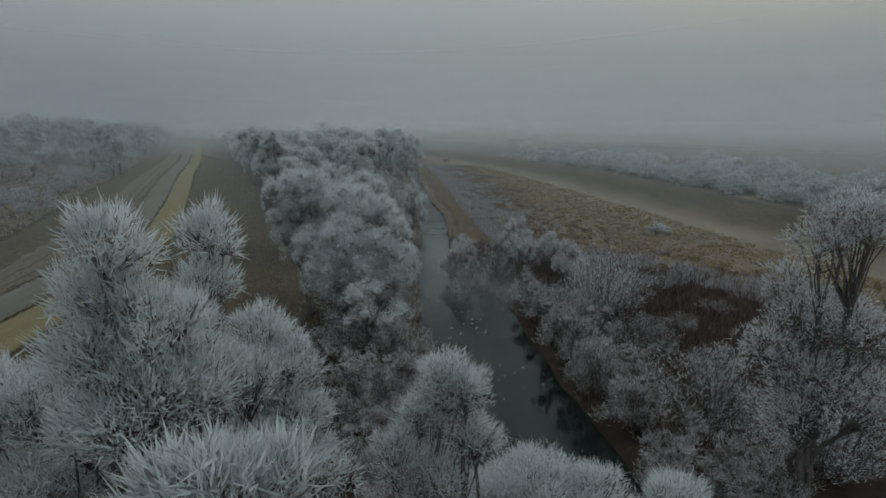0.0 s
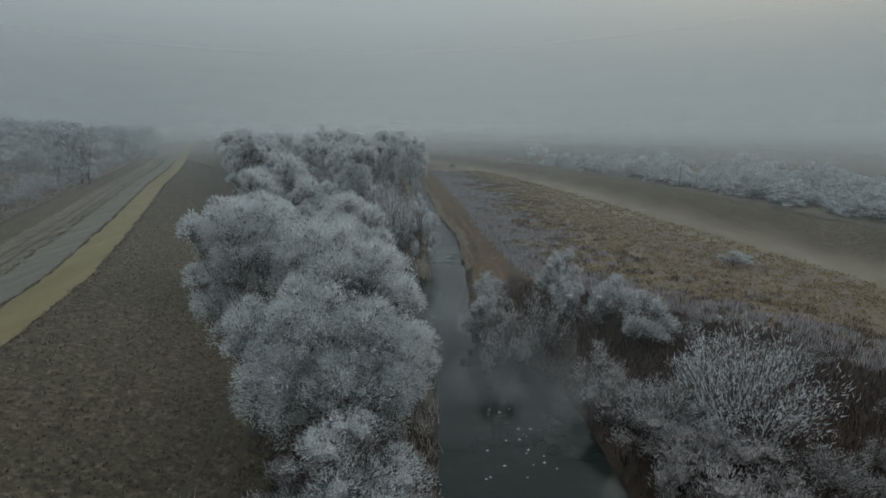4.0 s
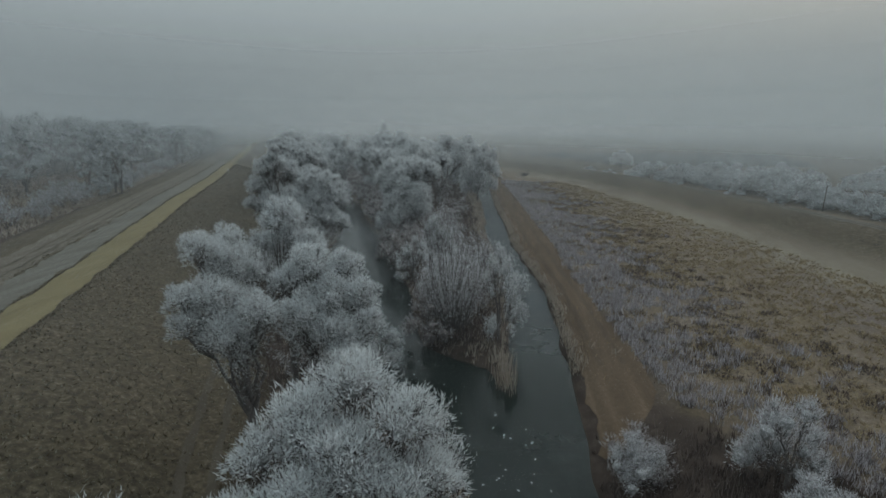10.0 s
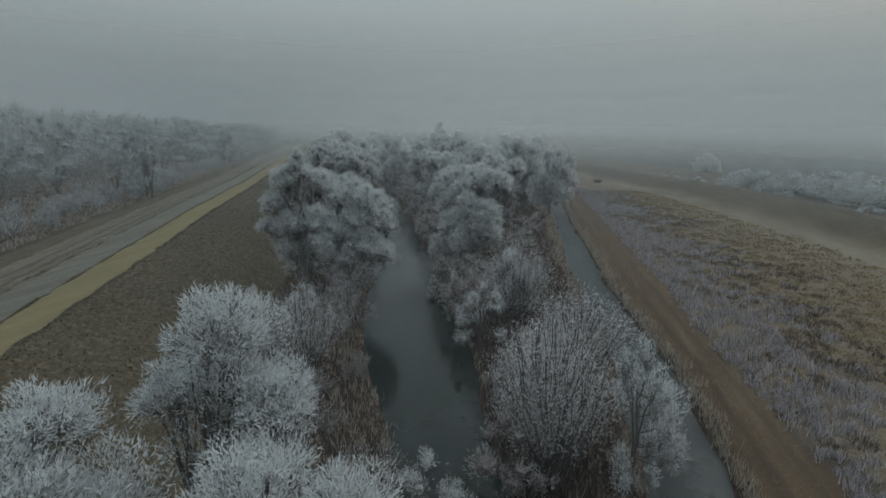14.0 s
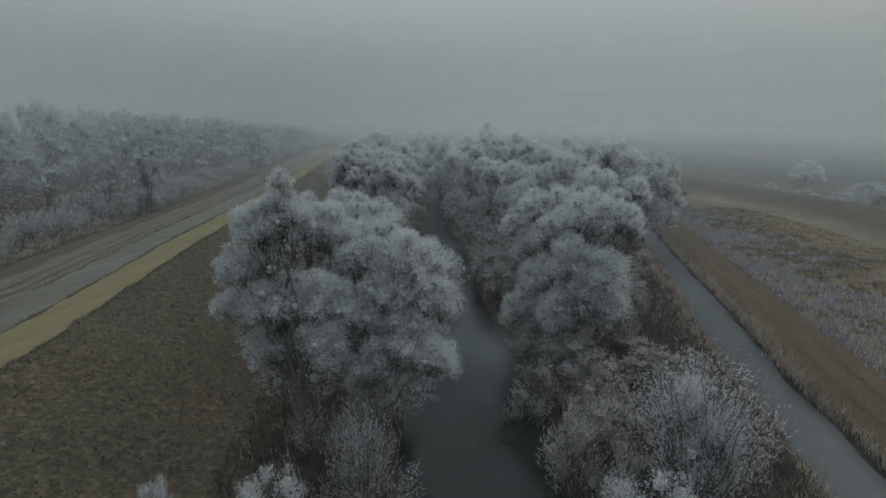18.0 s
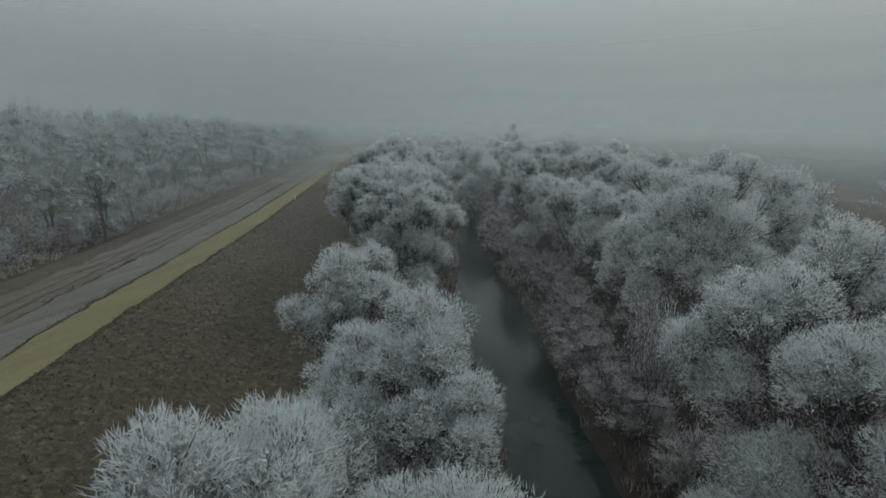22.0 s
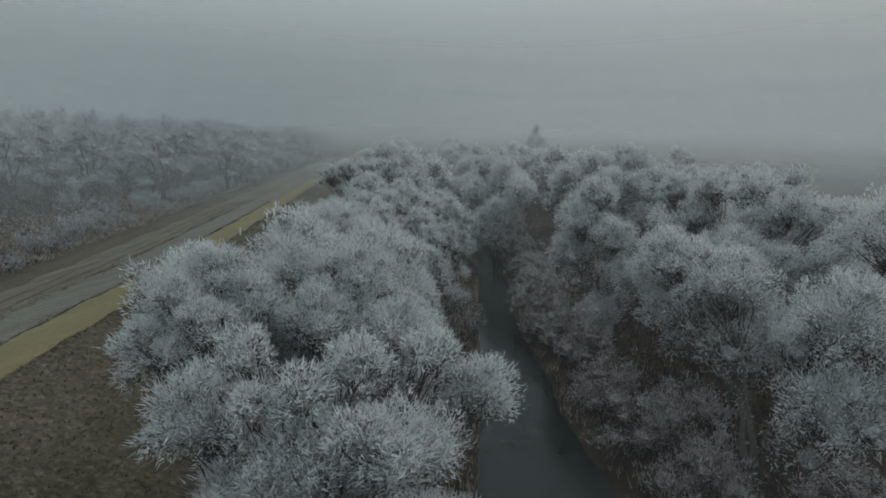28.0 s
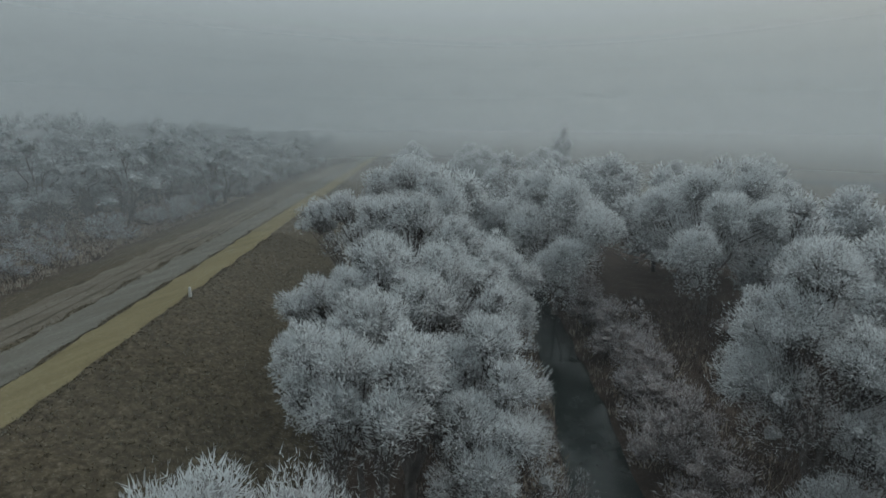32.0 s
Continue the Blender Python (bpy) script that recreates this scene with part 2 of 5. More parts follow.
def mist_material(thick, top, seedx):
    """Thin drifting mist: mostly clear, thinning out upwards."""
    m = bpy.data.materials.new("mist")
    m.use_nodes = True
    t = m.node_tree
    t.nodes.clear()
    out, mixer = t.nodes.new("ShaderNodeOutputMaterial"), t.nodes.new("ShaderNodeMixShader")
    clear, veil, back, both = (t.nodes.new("ShaderNodeBsdf" + k) for k in ("Transparent", "Diffuse", "Translucent", "Transparent"))
    t.nodes.remove(both)
    half = t.nodes.new("ShaderNodeMixShader")
    for b in (veil, back):
        b.inputs[0].default_value = (0.74, 0.775, 0.79, 1)
    geo, sep, ramp = t.nodes.new("ShaderNodeNewGeometry"), t.nodes.new("ShaderNodeSeparateXYZ"), t.nodes.new("ShaderNodeMapRange")
    ramp.interpolation_type = "SMOOTHSTEP"
    ramp.inputs["From Min"].default_value, ramp.inputs["From Max"].default_value = 12.0, top
    ramp.inputs["To Min"].default_value, ramp.inputs["To Max"].default_value = thick, 0.004
    t.links.new(geo.outputs["Position"], sep.inputs[0])
    t.links.new(sep.outputs[2], ramp.inputs["Value"])
    t.links.new(veil.outputs[0], half.inputs[1])
    t.links.new(back.outputs[0], half.inputs[2])
    rise, times = t.nodes.new("ShaderNodeMapRange"), t.nodes.new("ShaderNodeMath")
    rise.interpolation_type = "SMOOTHSTEP"
    rise.inputs["From Min"].default_value, rise.inputs["From Max"].default_value = 0.5, 9.0
    times.operation = "MULTIPLY"
    t.links.new(sep.outputs[2], rise.inputs["Value"])
    t.links.new(ramp.outputs[0], times.inputs[0])
    t.links.new(rise.outputs[0], times.inputs[1])
    t.links.new(times.outputs[0], mixer.inputs[0])
    t.links.new(clear.outputs[0], mixer.inputs[1])
    t.links.new(half.outputs[0], mixer.inputs[2])
    t.links.new(mixer.outputs[0], out.inputs[0])
    return m


def low_mist_material(name, thick, foot=(0.5, 9.0), head=(13.0, 18.6), grain=0.035, spread=(0.3, 0.7, 0.55, 1.45)):
    """Thin mist: clear at its foot and at its top, thickest halfway, in slow drifts."""
    n = Nodes(name, 1.0, 0.0)
    sep = n.add("SeparateXYZ")
    n.link(n.place(), sep.inputs[0])
    band = []
    for lo, hi, a, b in ((*foot, 0.0, 1.0), (*head, 1.0, 0.0)):
        r = n.add("MapRange")
        r.interpolation_type = "SMOOTHSTEP"
        for key, value in (("From Min", lo), ("From Max", hi), ("To Min", a), ("To Max", b)):
            r.inputs[key].default_value = value
        n.link(sep.outputs[2], r.inputs["Value"])
        band.append(r.outputs[0])
    drift = n.add("MapRange")
    n.link(n.noise(grain, 3, 0.55), drift.inputs["Value"])
    for key, value in (("From Min", spread[0]), ("From Max", spread[1]), ("To Min", spread[2] * thick), ("To Max", spread[3] * thick)):
        drift.inputs[key].default_value = value
    amount = n.math("MULTIPLY", n.math("MULTIPLY", band[0], band[1]), drift.outputs[0])
    clear, veil, back, half, both = n.add("BsdfTransparent"), n.add("BsdfDiffuse"), n.add("BsdfTranslucent"), n.add("MixShader"), n.add("MixShader")
    for b in (veil, back):
        b.inputs[0].default_value = (0.66, 0.70, 0.715, 1)
    n.link(veil.outputs[0], half.inputs[1])
    n.link(back.outputs[0], half.inputs[2])
    n.link(amount, both.inputs[0])
    n.link(clear.outputs[0], both.inputs[1])
    n.link(half.outputs[0], both.inputs[2])
    n.link(both.outputs[0], n.t.nodes["Material Output"].inputs[0])
    return n.mat


# ---- the plan: lines as (y, x) ----
ROAD = ((-300, -8), (-60, -22), (0, -27.5), (35, -30.2), (55, -32.8), (74, -38.6), (104, -50.5), (160, -74.1), (208, -92.7), (230, -102.0), (312, -137), (700, -300), (3000, -1260))
RIVER_W = ((-300, -30), (0, 2), (33, 0.4), (50, -2.2), (66, -2.8), (75, -5.0), (84, -8.4), (90, -14.0), (97, -17.0), (107, -21.5), (120, -28.4), (138, -34.8), (162, -39.6), (168, -43.0), (173, -49.5), (181, -51.0), (193, -52.8), (212, -57.8), (225, -62), (240, -66), (252, -70), (320, -96), (700, -260))
RIVER_E = ((-300, -16), (0, 14), (33, 11.2), (40, 9.8), (63, 7.3), (69, 4.5), (72, 1.0), (86, 1.0), (100, 1.2))
ISLE_W = ((92, -4.2), (98, -6), (103, -13), (113, -16.0), (121, -17.4), (132, -22), (141, -24), (163, -33.3), (182, -40.0), (190, -42.4), (198, -45.5), (205, -49.4), (210, -51.0), (226, -57.6), (238, -61), (252, -65.8), (320, -91), (700, -254))
ISLE_E = ((92, -4.2), (97, -4.4), (107, -4.5), (129, -5.2), (137, -6.5), (150, -7.6), (161, -9.3), (177, -10.0), (198, -11.6), (243, -16.3), (252, -15))
DITCH_E = ((72, 1.0), (86, 1.0), (100, 1.0), (123, 0.2), (151, -4.0), (173, -5.6), (199, -8.4), (243, -11.5), (252, -14))
TRACK_E = ((88, 7.6), (96, 7.2), (116, 5.5), (131, 3.7), (143, 3.4), (165, 1.3), (212, -3), (258, -8), (290, -10.5))
WILD_E = ((-300, 150), (0, 90), (35, 52), (51, 38), (58, 34), (70, 27.5), (81, 16), (90, 8.5), (96, 7.2), (116, 5.5), (131, 3.7), (143, 3.4), (165, 1.3), (212, -3), (258, -8), (290, -10.5))
DYKE = ((-300, 150), (0, 86), (60, 74), (104, 66), (142, 59.5), (184, 51.5), (242, 37.5), (301, 11), (400, -45), (700, -215), (3000, -1500))


def at(line, y):
    return np.interp(y, [p[0] for p in line], [p[1] for p in line])


def smooth_step(a, b, v):
    t = np.clip((v - a) / (b - a), 0, 1)
    return t * t * (3 - 2 * t)


WATER_Z = -0.8


def wobble(x, y, scale, seedx=0.0):
    """Cheap smooth unevenness, about -1 to 1."""
    s = scale
    return (np.sin(x * 1.7 / s + seedx) * np.cos(y * 1.3 / s + 1.1 * seedx) + np.sin((x + y) * 0.9 / s + 2.0 + seedx) * 0.6 + np.cos((x * 0.6 - y * 1.9) / s + seedx * 2) * 0.5) / 2.1


def land(x, y):
    """The ground's height, and how far the place lies from the nearest water's edge (minus: in the water)."""
    x, y = np.asarray(x, float), np.asarray(y, float)
    lat = (x - at(ROAD, y)) * 0.924
    levee = np.interp(lat, [-80, -45, -25, -12.5, -9, 0, 2.4, 9, 16, 22], [0.6, 0.8, 1.4, 5.1, 5.45, 5.5, 5.4, 3.8, 1.1, 0.75])
    lat2 = (x - at(DYKE, y)) * 0.97
    dyke = np.interp(lat2, [-17, -14, -3, -1.6, 1.6, 3, 15], [0.0, 0.2, 3.2, 3.4, 3.4, 3.2, 0.0])
    h = levee + dyke + 0.10 * wobble(x, y, 3.0) + 0.06 * wobble(x, y, 1.1, 2.0)
    edge = 0.5 * wobble(x, y, 2.2, 1.0)
    south = y < 92
    right = np.where(south, at(RIVER_E, y), at(ISLE_W, y))
    river = np.maximum(at(RIVER_W, y) - x, x - right)
    ditch = np.where((y > 92) & (y < 252), np.maximum(at(ISLE_E, y) - x, x - at(DITCH_E, y)), 99.0)
    ditch = np.where(y > 246, np.maximum(ditch, y - 250), ditch)
    sd = np.minimum(river, ditch) * 0.92 + edge * 0.6
    bank = np.interp(sd, [-3, -1.0, 0, 0.7, 2.2, 5, 9], [-2.0, -1.4, WATER_Z, -0.35, 0.25, 0.7, 30])
    return np.minimum(h, bank), sd


def height(x, y):
    return float(land(x, y)[0])


def mesh_of(name, verts, faces, mats, index=None, shade=False):
    me = bpy.data.meshes.new(name)
    me.from_pydata(verts, [], faces)
    for m in mats:
        me.materials.append(m)
    if index is not None:
        me.polygons.foreach_set("material_index", index)
    if shade:
        me.polygons.foreach_set("use_smooth", [True] * len(faces))
    me.update()
    return me


def grid_faces(nx, ny):
    i = np.arange(nx * ny).reshape(ny, nx)
    return np.stack([i[:-1, :-1], i[:-1, 1:], i[1:, 1:], i[1:, :-1]], -1).reshape(-1, 4).tolist()


# ---- ground: one sheet out to the horizon ----
gx = np.concatenate([[-2600, -1500, -900, -600, -450], np.arange(-360, -120, 6), np.arange(-120, 32, 1.0), np.arange(32, 150, 4), [160, 200, 260, 350, 500, 800, 1400, 2600]])
gy = np.concatenate([[-900, -500, -300, -200, -150, -110], np.arange(-80, 0, 5), np.arange(0, 262, 1.2), np.arange(262, 420, 5), [430, 470, 530, 620, 750, 950, 1300, 2000, 3000]])
GX, GY = np.meshgrid(gx, gy)
GZ, GS = land(GX, GY)
far = smooth_step(420, 700, np.hypot(GX, GY))
GZ = GZ * (1 - far) + 0.7 * far
ground_me = mesh_of("ground", np.stack([GX, GY, GZ], -1).reshape(-1, 3).tolist(), grid_faces(len(gx), len(gy)), [M_GROUND], shade=True)
g_lat = (GX - at(ROAD, GY)) * 0.924
g_lat2 = (GX - at(DYKE, GY)) * 0.97
g_uneven = 1.5 * wobble(GX, GY, 2.5)
turf_zone = smooth_step(-27, -23, g_lat + g_uneven) * (1 - smooth_step(17, 21, g_lat + g_uneven))
meadow_zone = smooth_step(-3.0, 3.0, GX - at(WILD_E, GY) + g_uneven * 1.2) * (1 - smooth_step(-16, -13, g_lat2 + g_uneven))
smooth_zone = smooth_step(-24, -15, g_lat2 + 2 * g_uneven + 8 * wobble(GX, GY, 30))
zone = np.stack([np.maximum(turf_zone, smooth_step(-14, -11, g_lat2)), np.maximum(meadow_zone, smooth_step(4, 9, g_lat2 + g_uneven) * (1 - smooth_step(24, 34, g_lat2 + 3 * g_uneven))) * (GX > -30), smooth_zone * (1 - smooth_step(-14, -9, g_lat2)), np.ones_like(GX)], -1)
zone_layer = ground_me.attributes.new("zone", "FLOAT_COLOR", "POINT")
zone_layer.data.foreach_set("color", zone.reshape(-1).astype(np.float32))
tagged(new("ground", ground_me), "brown winter grassland with low flood embankments", "ground", kind="structure")


def strip(name, line_a, line_b, y0, y1, step, mat, lift, across=5, crown=0.0, z=None, ragged=0.0, label="", category="", kind="structure"):
    ys = np.arange(y0, y1 + step * 0.5, step)
    k = np.linspace(0, 1, across)
    a, b = line_a(ys), line_b(ys)
    a = a + ragged * wobble(ys, ys * 0.3, 1.3) + ragged * 0.6 * wobble(ys, ys, 0.5, 3.0)
    b = b + ragged * wobble(ys, ys * 0.4, 1.5, 4.0) + ragged * 0.6 * wobble(ys, ys, 0.45, 5.0)
    X = a[:, None] * (1 - k) + b[:, None] * k
    Y = np.repeat(ys[:, None], across, 1)
    Z = land(X, Y)[0] + lift + crown * (1 - (2 * k - 1) ** 2) if z is None else np.full_like(X, z)
    me = mesh_of(name, np.stack([X, Y, Z], -1).reshape(-1, 3).tolist(), grid_faces(across, len(ys)), [mat], shade=True)
    return tagged(new(name, me), label, category, kind=kind)


strip("road", lambda y: at(ROAD, y) - 1.95, lambda y: at(ROAD, y) + 1.95, -80, 620, 1.5, M_ROAD, 0.05, 9, 0.05, ragged=0.34, label="yellow clay road along the top of a flood embankment", category="road")
strip("gravel_verge", lambda y: at(ROAD, y) - 6.6, lambda y: at(ROAD, y) - 2.35, -80, 620, 1.5, M_GRAVEL, 0.04, 9, 0.02, ragged=0.5, label="grey gravel verge beside the clay road", category="verge")
strip("earth_track", lambda y: at(DITCH_E, y) + 0.9, lambda y: at(DITCH_E, y) + 0.9 + (at(TRACK_E, y) - at(DITCH_E, y) - 0.9) * np.sqrt(smooth_step(84, 96, y)), 84.6, 290, 0.8, M_TRACK, 0.05, 9, 0.03, ragged=0.4, label="bare brown earth track along a frozen ditch", category="track")
for off in (-0.85, 0.85):
    strip("dyke_wheel_track", lambda y: at(DYKE, y) + off - 0.3, lambda y: at(DYKE, y) + off + 0.3, -60, 500, 2, M_GRAVEL, 0.05, 3, 0.0, ragged=0.08, label="pale wheel track on the crest of the far dyke", category="track")
strip("river", lambda y: at(RIVER_W, y) - 4, lambda y: np.where(y < 104, np.maximum(at(RIVER_E, y), at(DITCH_E, y)) + 4, at(ISLE_W, y) + 3), -120, 500, 1.2, M_WATER, 0, 3, z=WATER_Z, label="still dark river with thin ice patches", category="river")
strip("ditch", lambda y: at(ISLE_E, y) - 1.5, lambda y: at(DITCH_E, y) + 2.5, 98, 253, 1.2, M_ICE, 0, 3, z=WATER_Z + 0.006, label="narrow ditch covered with pale grey ice", category="ditch")


# Crest turf as a lighter strip; haze is painted into its colour.
M_CREST = strip_material("worn_crest_turf", (0.065, 0.055, 0.04), (0.12, 0.104, 0.08), (0.21, 0.192, 0.16), -22)
strip("worn_crest", lambda y: at(ROAD, y) - 13.2, lambda y: at(ROAD, y) - 6.9, -60, 420, 1.5, M_CREST, 0.03, 7, 0.0, ragged=0.8, label="grey-brown turf on the embankment crest, paled to imitate haze", category="turf")
M_RUT = strip_material("wheel_rut_soil", (0.04, 0.033, 0.024), (0.075, 0.063, 0.047), (0.13, 0.112, 0.088), -22)
for name, line, off, wide, y0, y1 in (("crest", ROAD, -8.3, 0.45, 20, 330), ("crest", ROAD, -10.1, 0.4, 20, 330), ("toe", ROAD, 16.6, 0.55, 22, 112), ("toe", ROAD, 18.5, 0.5, 22, 118)):
    strip("wheel_rut", lambda y: at(line, y) + off - wide / 2, lambda y: at(line, y) + off + wide / 2, y0, y1, 1.0, M_RUT, 0.06, 3, 0.0, ragged=0.22, label="dark wheel rut worn into the embankment turf", category="rut")
M_TRACK_RUT = strip_material("track_rut_soil", (0.045, 0.031, 0.02), (0.08, 0.056, 0.037), (0.13, 0.098, 0.07), -8)
for off in (1.5, 3.2):
    strip("wheel_rut", lambda y: at(DITCH_E, y) + 0.6 + off * np.clip((at(TRACK_E, y) - at(DITCH_E, y)) / 5.2, 0.5, 1.2), lambda y: at(DITCH_E, y) + 1.1 + off * np.clip((at(TRACK_E, y) - at(DITCH_E, y)) / 5.2, 0.5, 1.2), 98, 285, 1.0, M_TRACK_RUT, 0.085, 3, 0.0, ragged=0.1, label="faint wheel rut along the earth track", category="rut")


# ---- trees and shrubs ----
def tube(pts, radii, sides=5):
    """A tapered tube along points: vertices and faces."""
    verts, faces = [], []
    pts = [Vector(p) for p in pts]
    for i, p in enumerate(pts):
        d = (pts[min(i + 1, len(pts) - 1)] - pts[max(i - 1, 0)]).normalized()
        u = d.orthogonal().normalized()
        v = d.cross(u)
        for k in range(sides):
            a = 2 * math.pi * k / sides
            verts.append(tuple(p + (u * math.cos(a) + v * math.sin(a)) * radii[i]))
    for i in range(len(pts) - 1):
        for k in range(sides):
            a, b = i * sides + k, i * sides + (k + 1) % sides
            faces.append((a, b, b + sides, a + sides))
    return verts, faces


def join_tubes(tubes):
    verts, faces = [], []
    for v, f in tubes:
        o = len(verts)
        verts += v
        faces += [tuple(i + o for i in q) for q in f]
    return verts, faces


def bristles(rng, base, way, length, width):
    """Thin pointed twigs, one sliver each, as an array of triangles."""
    n = len(base)
    way = way / np.linalg.norm(way, axis=1, keepdims=True)
    side = np.cross(way, rng.normal(size=(n, 3)))
    side /= np.linalg.norm(side, axis=1, keepdims=True) + 1e-9
    half = side * (width * 0.5)[:, None]
    return np.stack([base - half, base + half, base + way * length[:, None]], 1)


def crown_mesh(name, slivers, mats, index):
    n = len(slivers)
    me = bpy.data.meshes.new(name)
    me.vertices.add(n * 3)
    me.vertices.foreach_set("co", slivers.reshape(-1).astype(np.float32))
    me.loops.add(n * 3)
    me.loops.foreach_set("vertex_index", np.arange(n * 3, dtype=np.int32))
    me.polygons.add(n)
    me.polygons.foreach_set("loop_start", np.arange(0, n * 3, 3, dtype=np.int32))
    for m in mats:
        me.materials.append(m)
    me.polygons.foreach_set("material_index", np.asarray(index, dtype=np.int32))
    me.update(calc_edges=True)
    return me


def bent(rng, a, b, sag, steps):
    a, b = np.array(a, float), np.array(b, float)
    t = np.linspace(0, 1, steps)[:, None]
    p = a + (b - a) * t
    p[:, 2] += sag * np.sin(t[:, 0] * math.pi)
    p[1:-1] += rng.normal(size=(steps - 2, 3)) * np.linalg.norm(b - a) * 0.025
    return p


def heart_shape(level):
    """A coarse ball, as points and faces."""
    bm = bmesh.new()
    bmesh.ops.create_icosphere(bm, subdivisions=level, radius=1)
    pts = np.array([v.co[:] for v in bm.verts])
    faces = np.array([[v.index for v in f.verts] for f in bm.faces])
    bm.free()
    return pts, faces


FINE_HEART, ROUGH_HEART = heart_shape(2), heart_shape(1)


def make_tree(name, seedx, tall, wide, stems, lumps, per_lump, twig, mats, base_clear=0.2, lean=0.0, label="", category="tree", group="", lump_size=0.27, droop=0.0, thick=0.17, body=0.4):
    """A frosted tree of its own: trunk, limbs and a lumpy crown of fine twigs round the tips of the branches."""
    rng = np.random.default_rng(seedx)
    root = new(name)
    fork = tall * rng.uniform(0.10, 0.16)
    trunk_r = tall * 0.021
    v, f = tube([(0, 0, -0.6), (0.02, 0.01, fork * 0.3), (lean * fork, 0, fork * 1.1)], [trunk_r * 1.5, trunk_r * 1.1, trunk_r * 0.9], 8)
    trunk = new("trunk", mesh_of("trunk", v, f, [M_BARK], shade=True))
    trunk.parent = root
    # places of the lumps: over the crown's shell, loosely spread
    cz, half_h = tall * (base_clear + 1) / 2, tall * (1 - base_clear) / 2
    centres, tries = [], 0
    boughs = rng.uniform(0, 2 * math.pi, 5)
    gap = wide * lump_size * 0.95
    low = max(base_clear, 0.0) * tall + wide * lump_size * 0.3
    while len(centres) < lumps and tries < 6000:
        tries += 1
        h = rng.uniform(0, 1) ** 0.85
        a = rng.uniform(0, 2 * math.pi)
        full = np.interp(h, [0, 0.2, 0.5, 0.8, 1.0], [0.62, 0.82, 0.86, 0.58, 0.12])
        full *= 0.8 + 0.28 * float(np.max(np.cos(boughs - a - h * 0.8)))
        inner = rng.uniform(0.85, 1.0) if rng.random() < 0.8 else rng.uniform(0.2, 0.8)
        p = np.array([math.cos(a) * wide * full * inner, math.sin(a) * wide * full * inner, low + h * (tall * 0.93 - low)])
        p[0] += lean * p[2]
        if all(np.linalg.norm((p - c[0]) * np.array([1, 1, 0.8])) > gap * (1 - tries / 9000) for c in centres):
            centres.append((p, wide * lump_size * rng.uniform(0.65, 1.3)))
    # limbs rise from the fork; each lump hangs on the nearest limb
    limbs, tubes = [], []
    for k in range(stems):
        a = 2 * math.pi * (k + rng.uniform(-0.3, 0.3)) / stems
        out, up = wide * rng.uniform(0.35, 0.7), tall * rng.uniform(0.68, 0.9)
        if k == 0:
            out, up = wide * 0.12, tall * 0.93
        up = min(up, max(c[0][2] for c in centres) + tall * 0.01)
        tip = (math.cos(a) * out + lean * up, math.sin(a) * out, up)
        foot = (math.cos(a) * trunk_r * 0.5 + lean * fork, math.sin(a) * trunk_r * 0.5, fork * rng.uniform(0.75, 1.0))
        p = bent(rng, foot, tip, tall * 0.02, 8)
        p[:, 0] -= 0.12 * wide * math.cos(a) * np.sin(np.linspace(0, math.pi, 8))
        p[:, 1] -= 0.12 * wide * math.sin(a) * np.sin(np.linspace(0, math.pi, 8))
        limbs.append(p)
        tubes.append([tube(p, np.linspace(trunk_r * 0.62, trunk_r * 0.10, 8), 6 if per_lump > 200 else 4)])
    nodes = [(k, i) for k in range(stems) for i in range(1, 7)]
    for c, r in centres:
        k, i = min(nodes, key=lambda q: np.linalg.norm(limbs[q[0]][q[1]] - c) + max(0, limbs[q[0]][q[1]][2] - c[2] + 0.8) * 1.5)
        p = bent(rng, limbs[k][i], c - np.array([0, 0, r * 0.5]), -0.04 * tall * droop, 4)
        tubes[k].append(tube(p, [trunk_r * 0.26, trunk_r * 0.2, trunk_r * 0.13, trunk_r * 0.06], 4 if per_lump > 200 else 3))
        for _ in range(5 if per_lump > 300 else 0):
            e = c + rng.normal(size=3) * r * 0.45 + np.array([0, 0, r * 0.15])
            tubes[k].append(tube(bent(rng, p[2], e, 0, 3), [trunk_r * 0.1, trunk_r * 0.07, trunk_r * 0.03], 3))
    for t in tubes:
        v, f = join_tubes(t)
        limb = new("limb", mesh_of("limb", v, f, [M_BARK], shade=True))
        limb.parent = root
    # each lump is an umbrella: branchlets fan out from its foot to a bumpy dome of fine twigs
    quads, index = [], []
    middle = np.array([lean * cz, 0, cz * 0.7])
    near = per_lump > 300
    for c, r in centres:
        out = (c - middle) / (np.linalg.norm(c - middle) + 1e-6)
        axis = out * 0.62 + np.array([0, 0, 0.75 - droop])
        axis /= np.linalg.norm(axis)
        stretch = rng.uniform(1.0, 1.45)
        waves = [(rng.normal(size=3) * f, rng.uniform(0, 6)) for f in (2.6, 3.4, 5.0, 6.5)]

        def shaped(d, rad):
            """A dome with a bumpy top and a flattened underside."""
            bumps = 1 + sum(0.09 * np.sin(d @ a + p) for a, p in waves)
            p = d * (rad * bumps)[:, None]
            up = p @ axis
            return p + axis * np.where(up > 0, up * (stretch - 1), -up * 0.5)[:, None]

        # filler ball, coloured dark to pass for shade inside the lump
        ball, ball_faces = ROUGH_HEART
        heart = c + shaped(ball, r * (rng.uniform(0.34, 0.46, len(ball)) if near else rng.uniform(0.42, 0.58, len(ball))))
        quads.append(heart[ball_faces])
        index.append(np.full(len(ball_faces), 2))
        n = int(per_lump * (r / (wide * lump_size)) ** 2)
        fans = max(6, n // 26)
        aim = rng.normal(size=(fans, 3)) + axis * 0.75
        aim /= np.linalg.norm(aim, axis=1, keepdims=True)
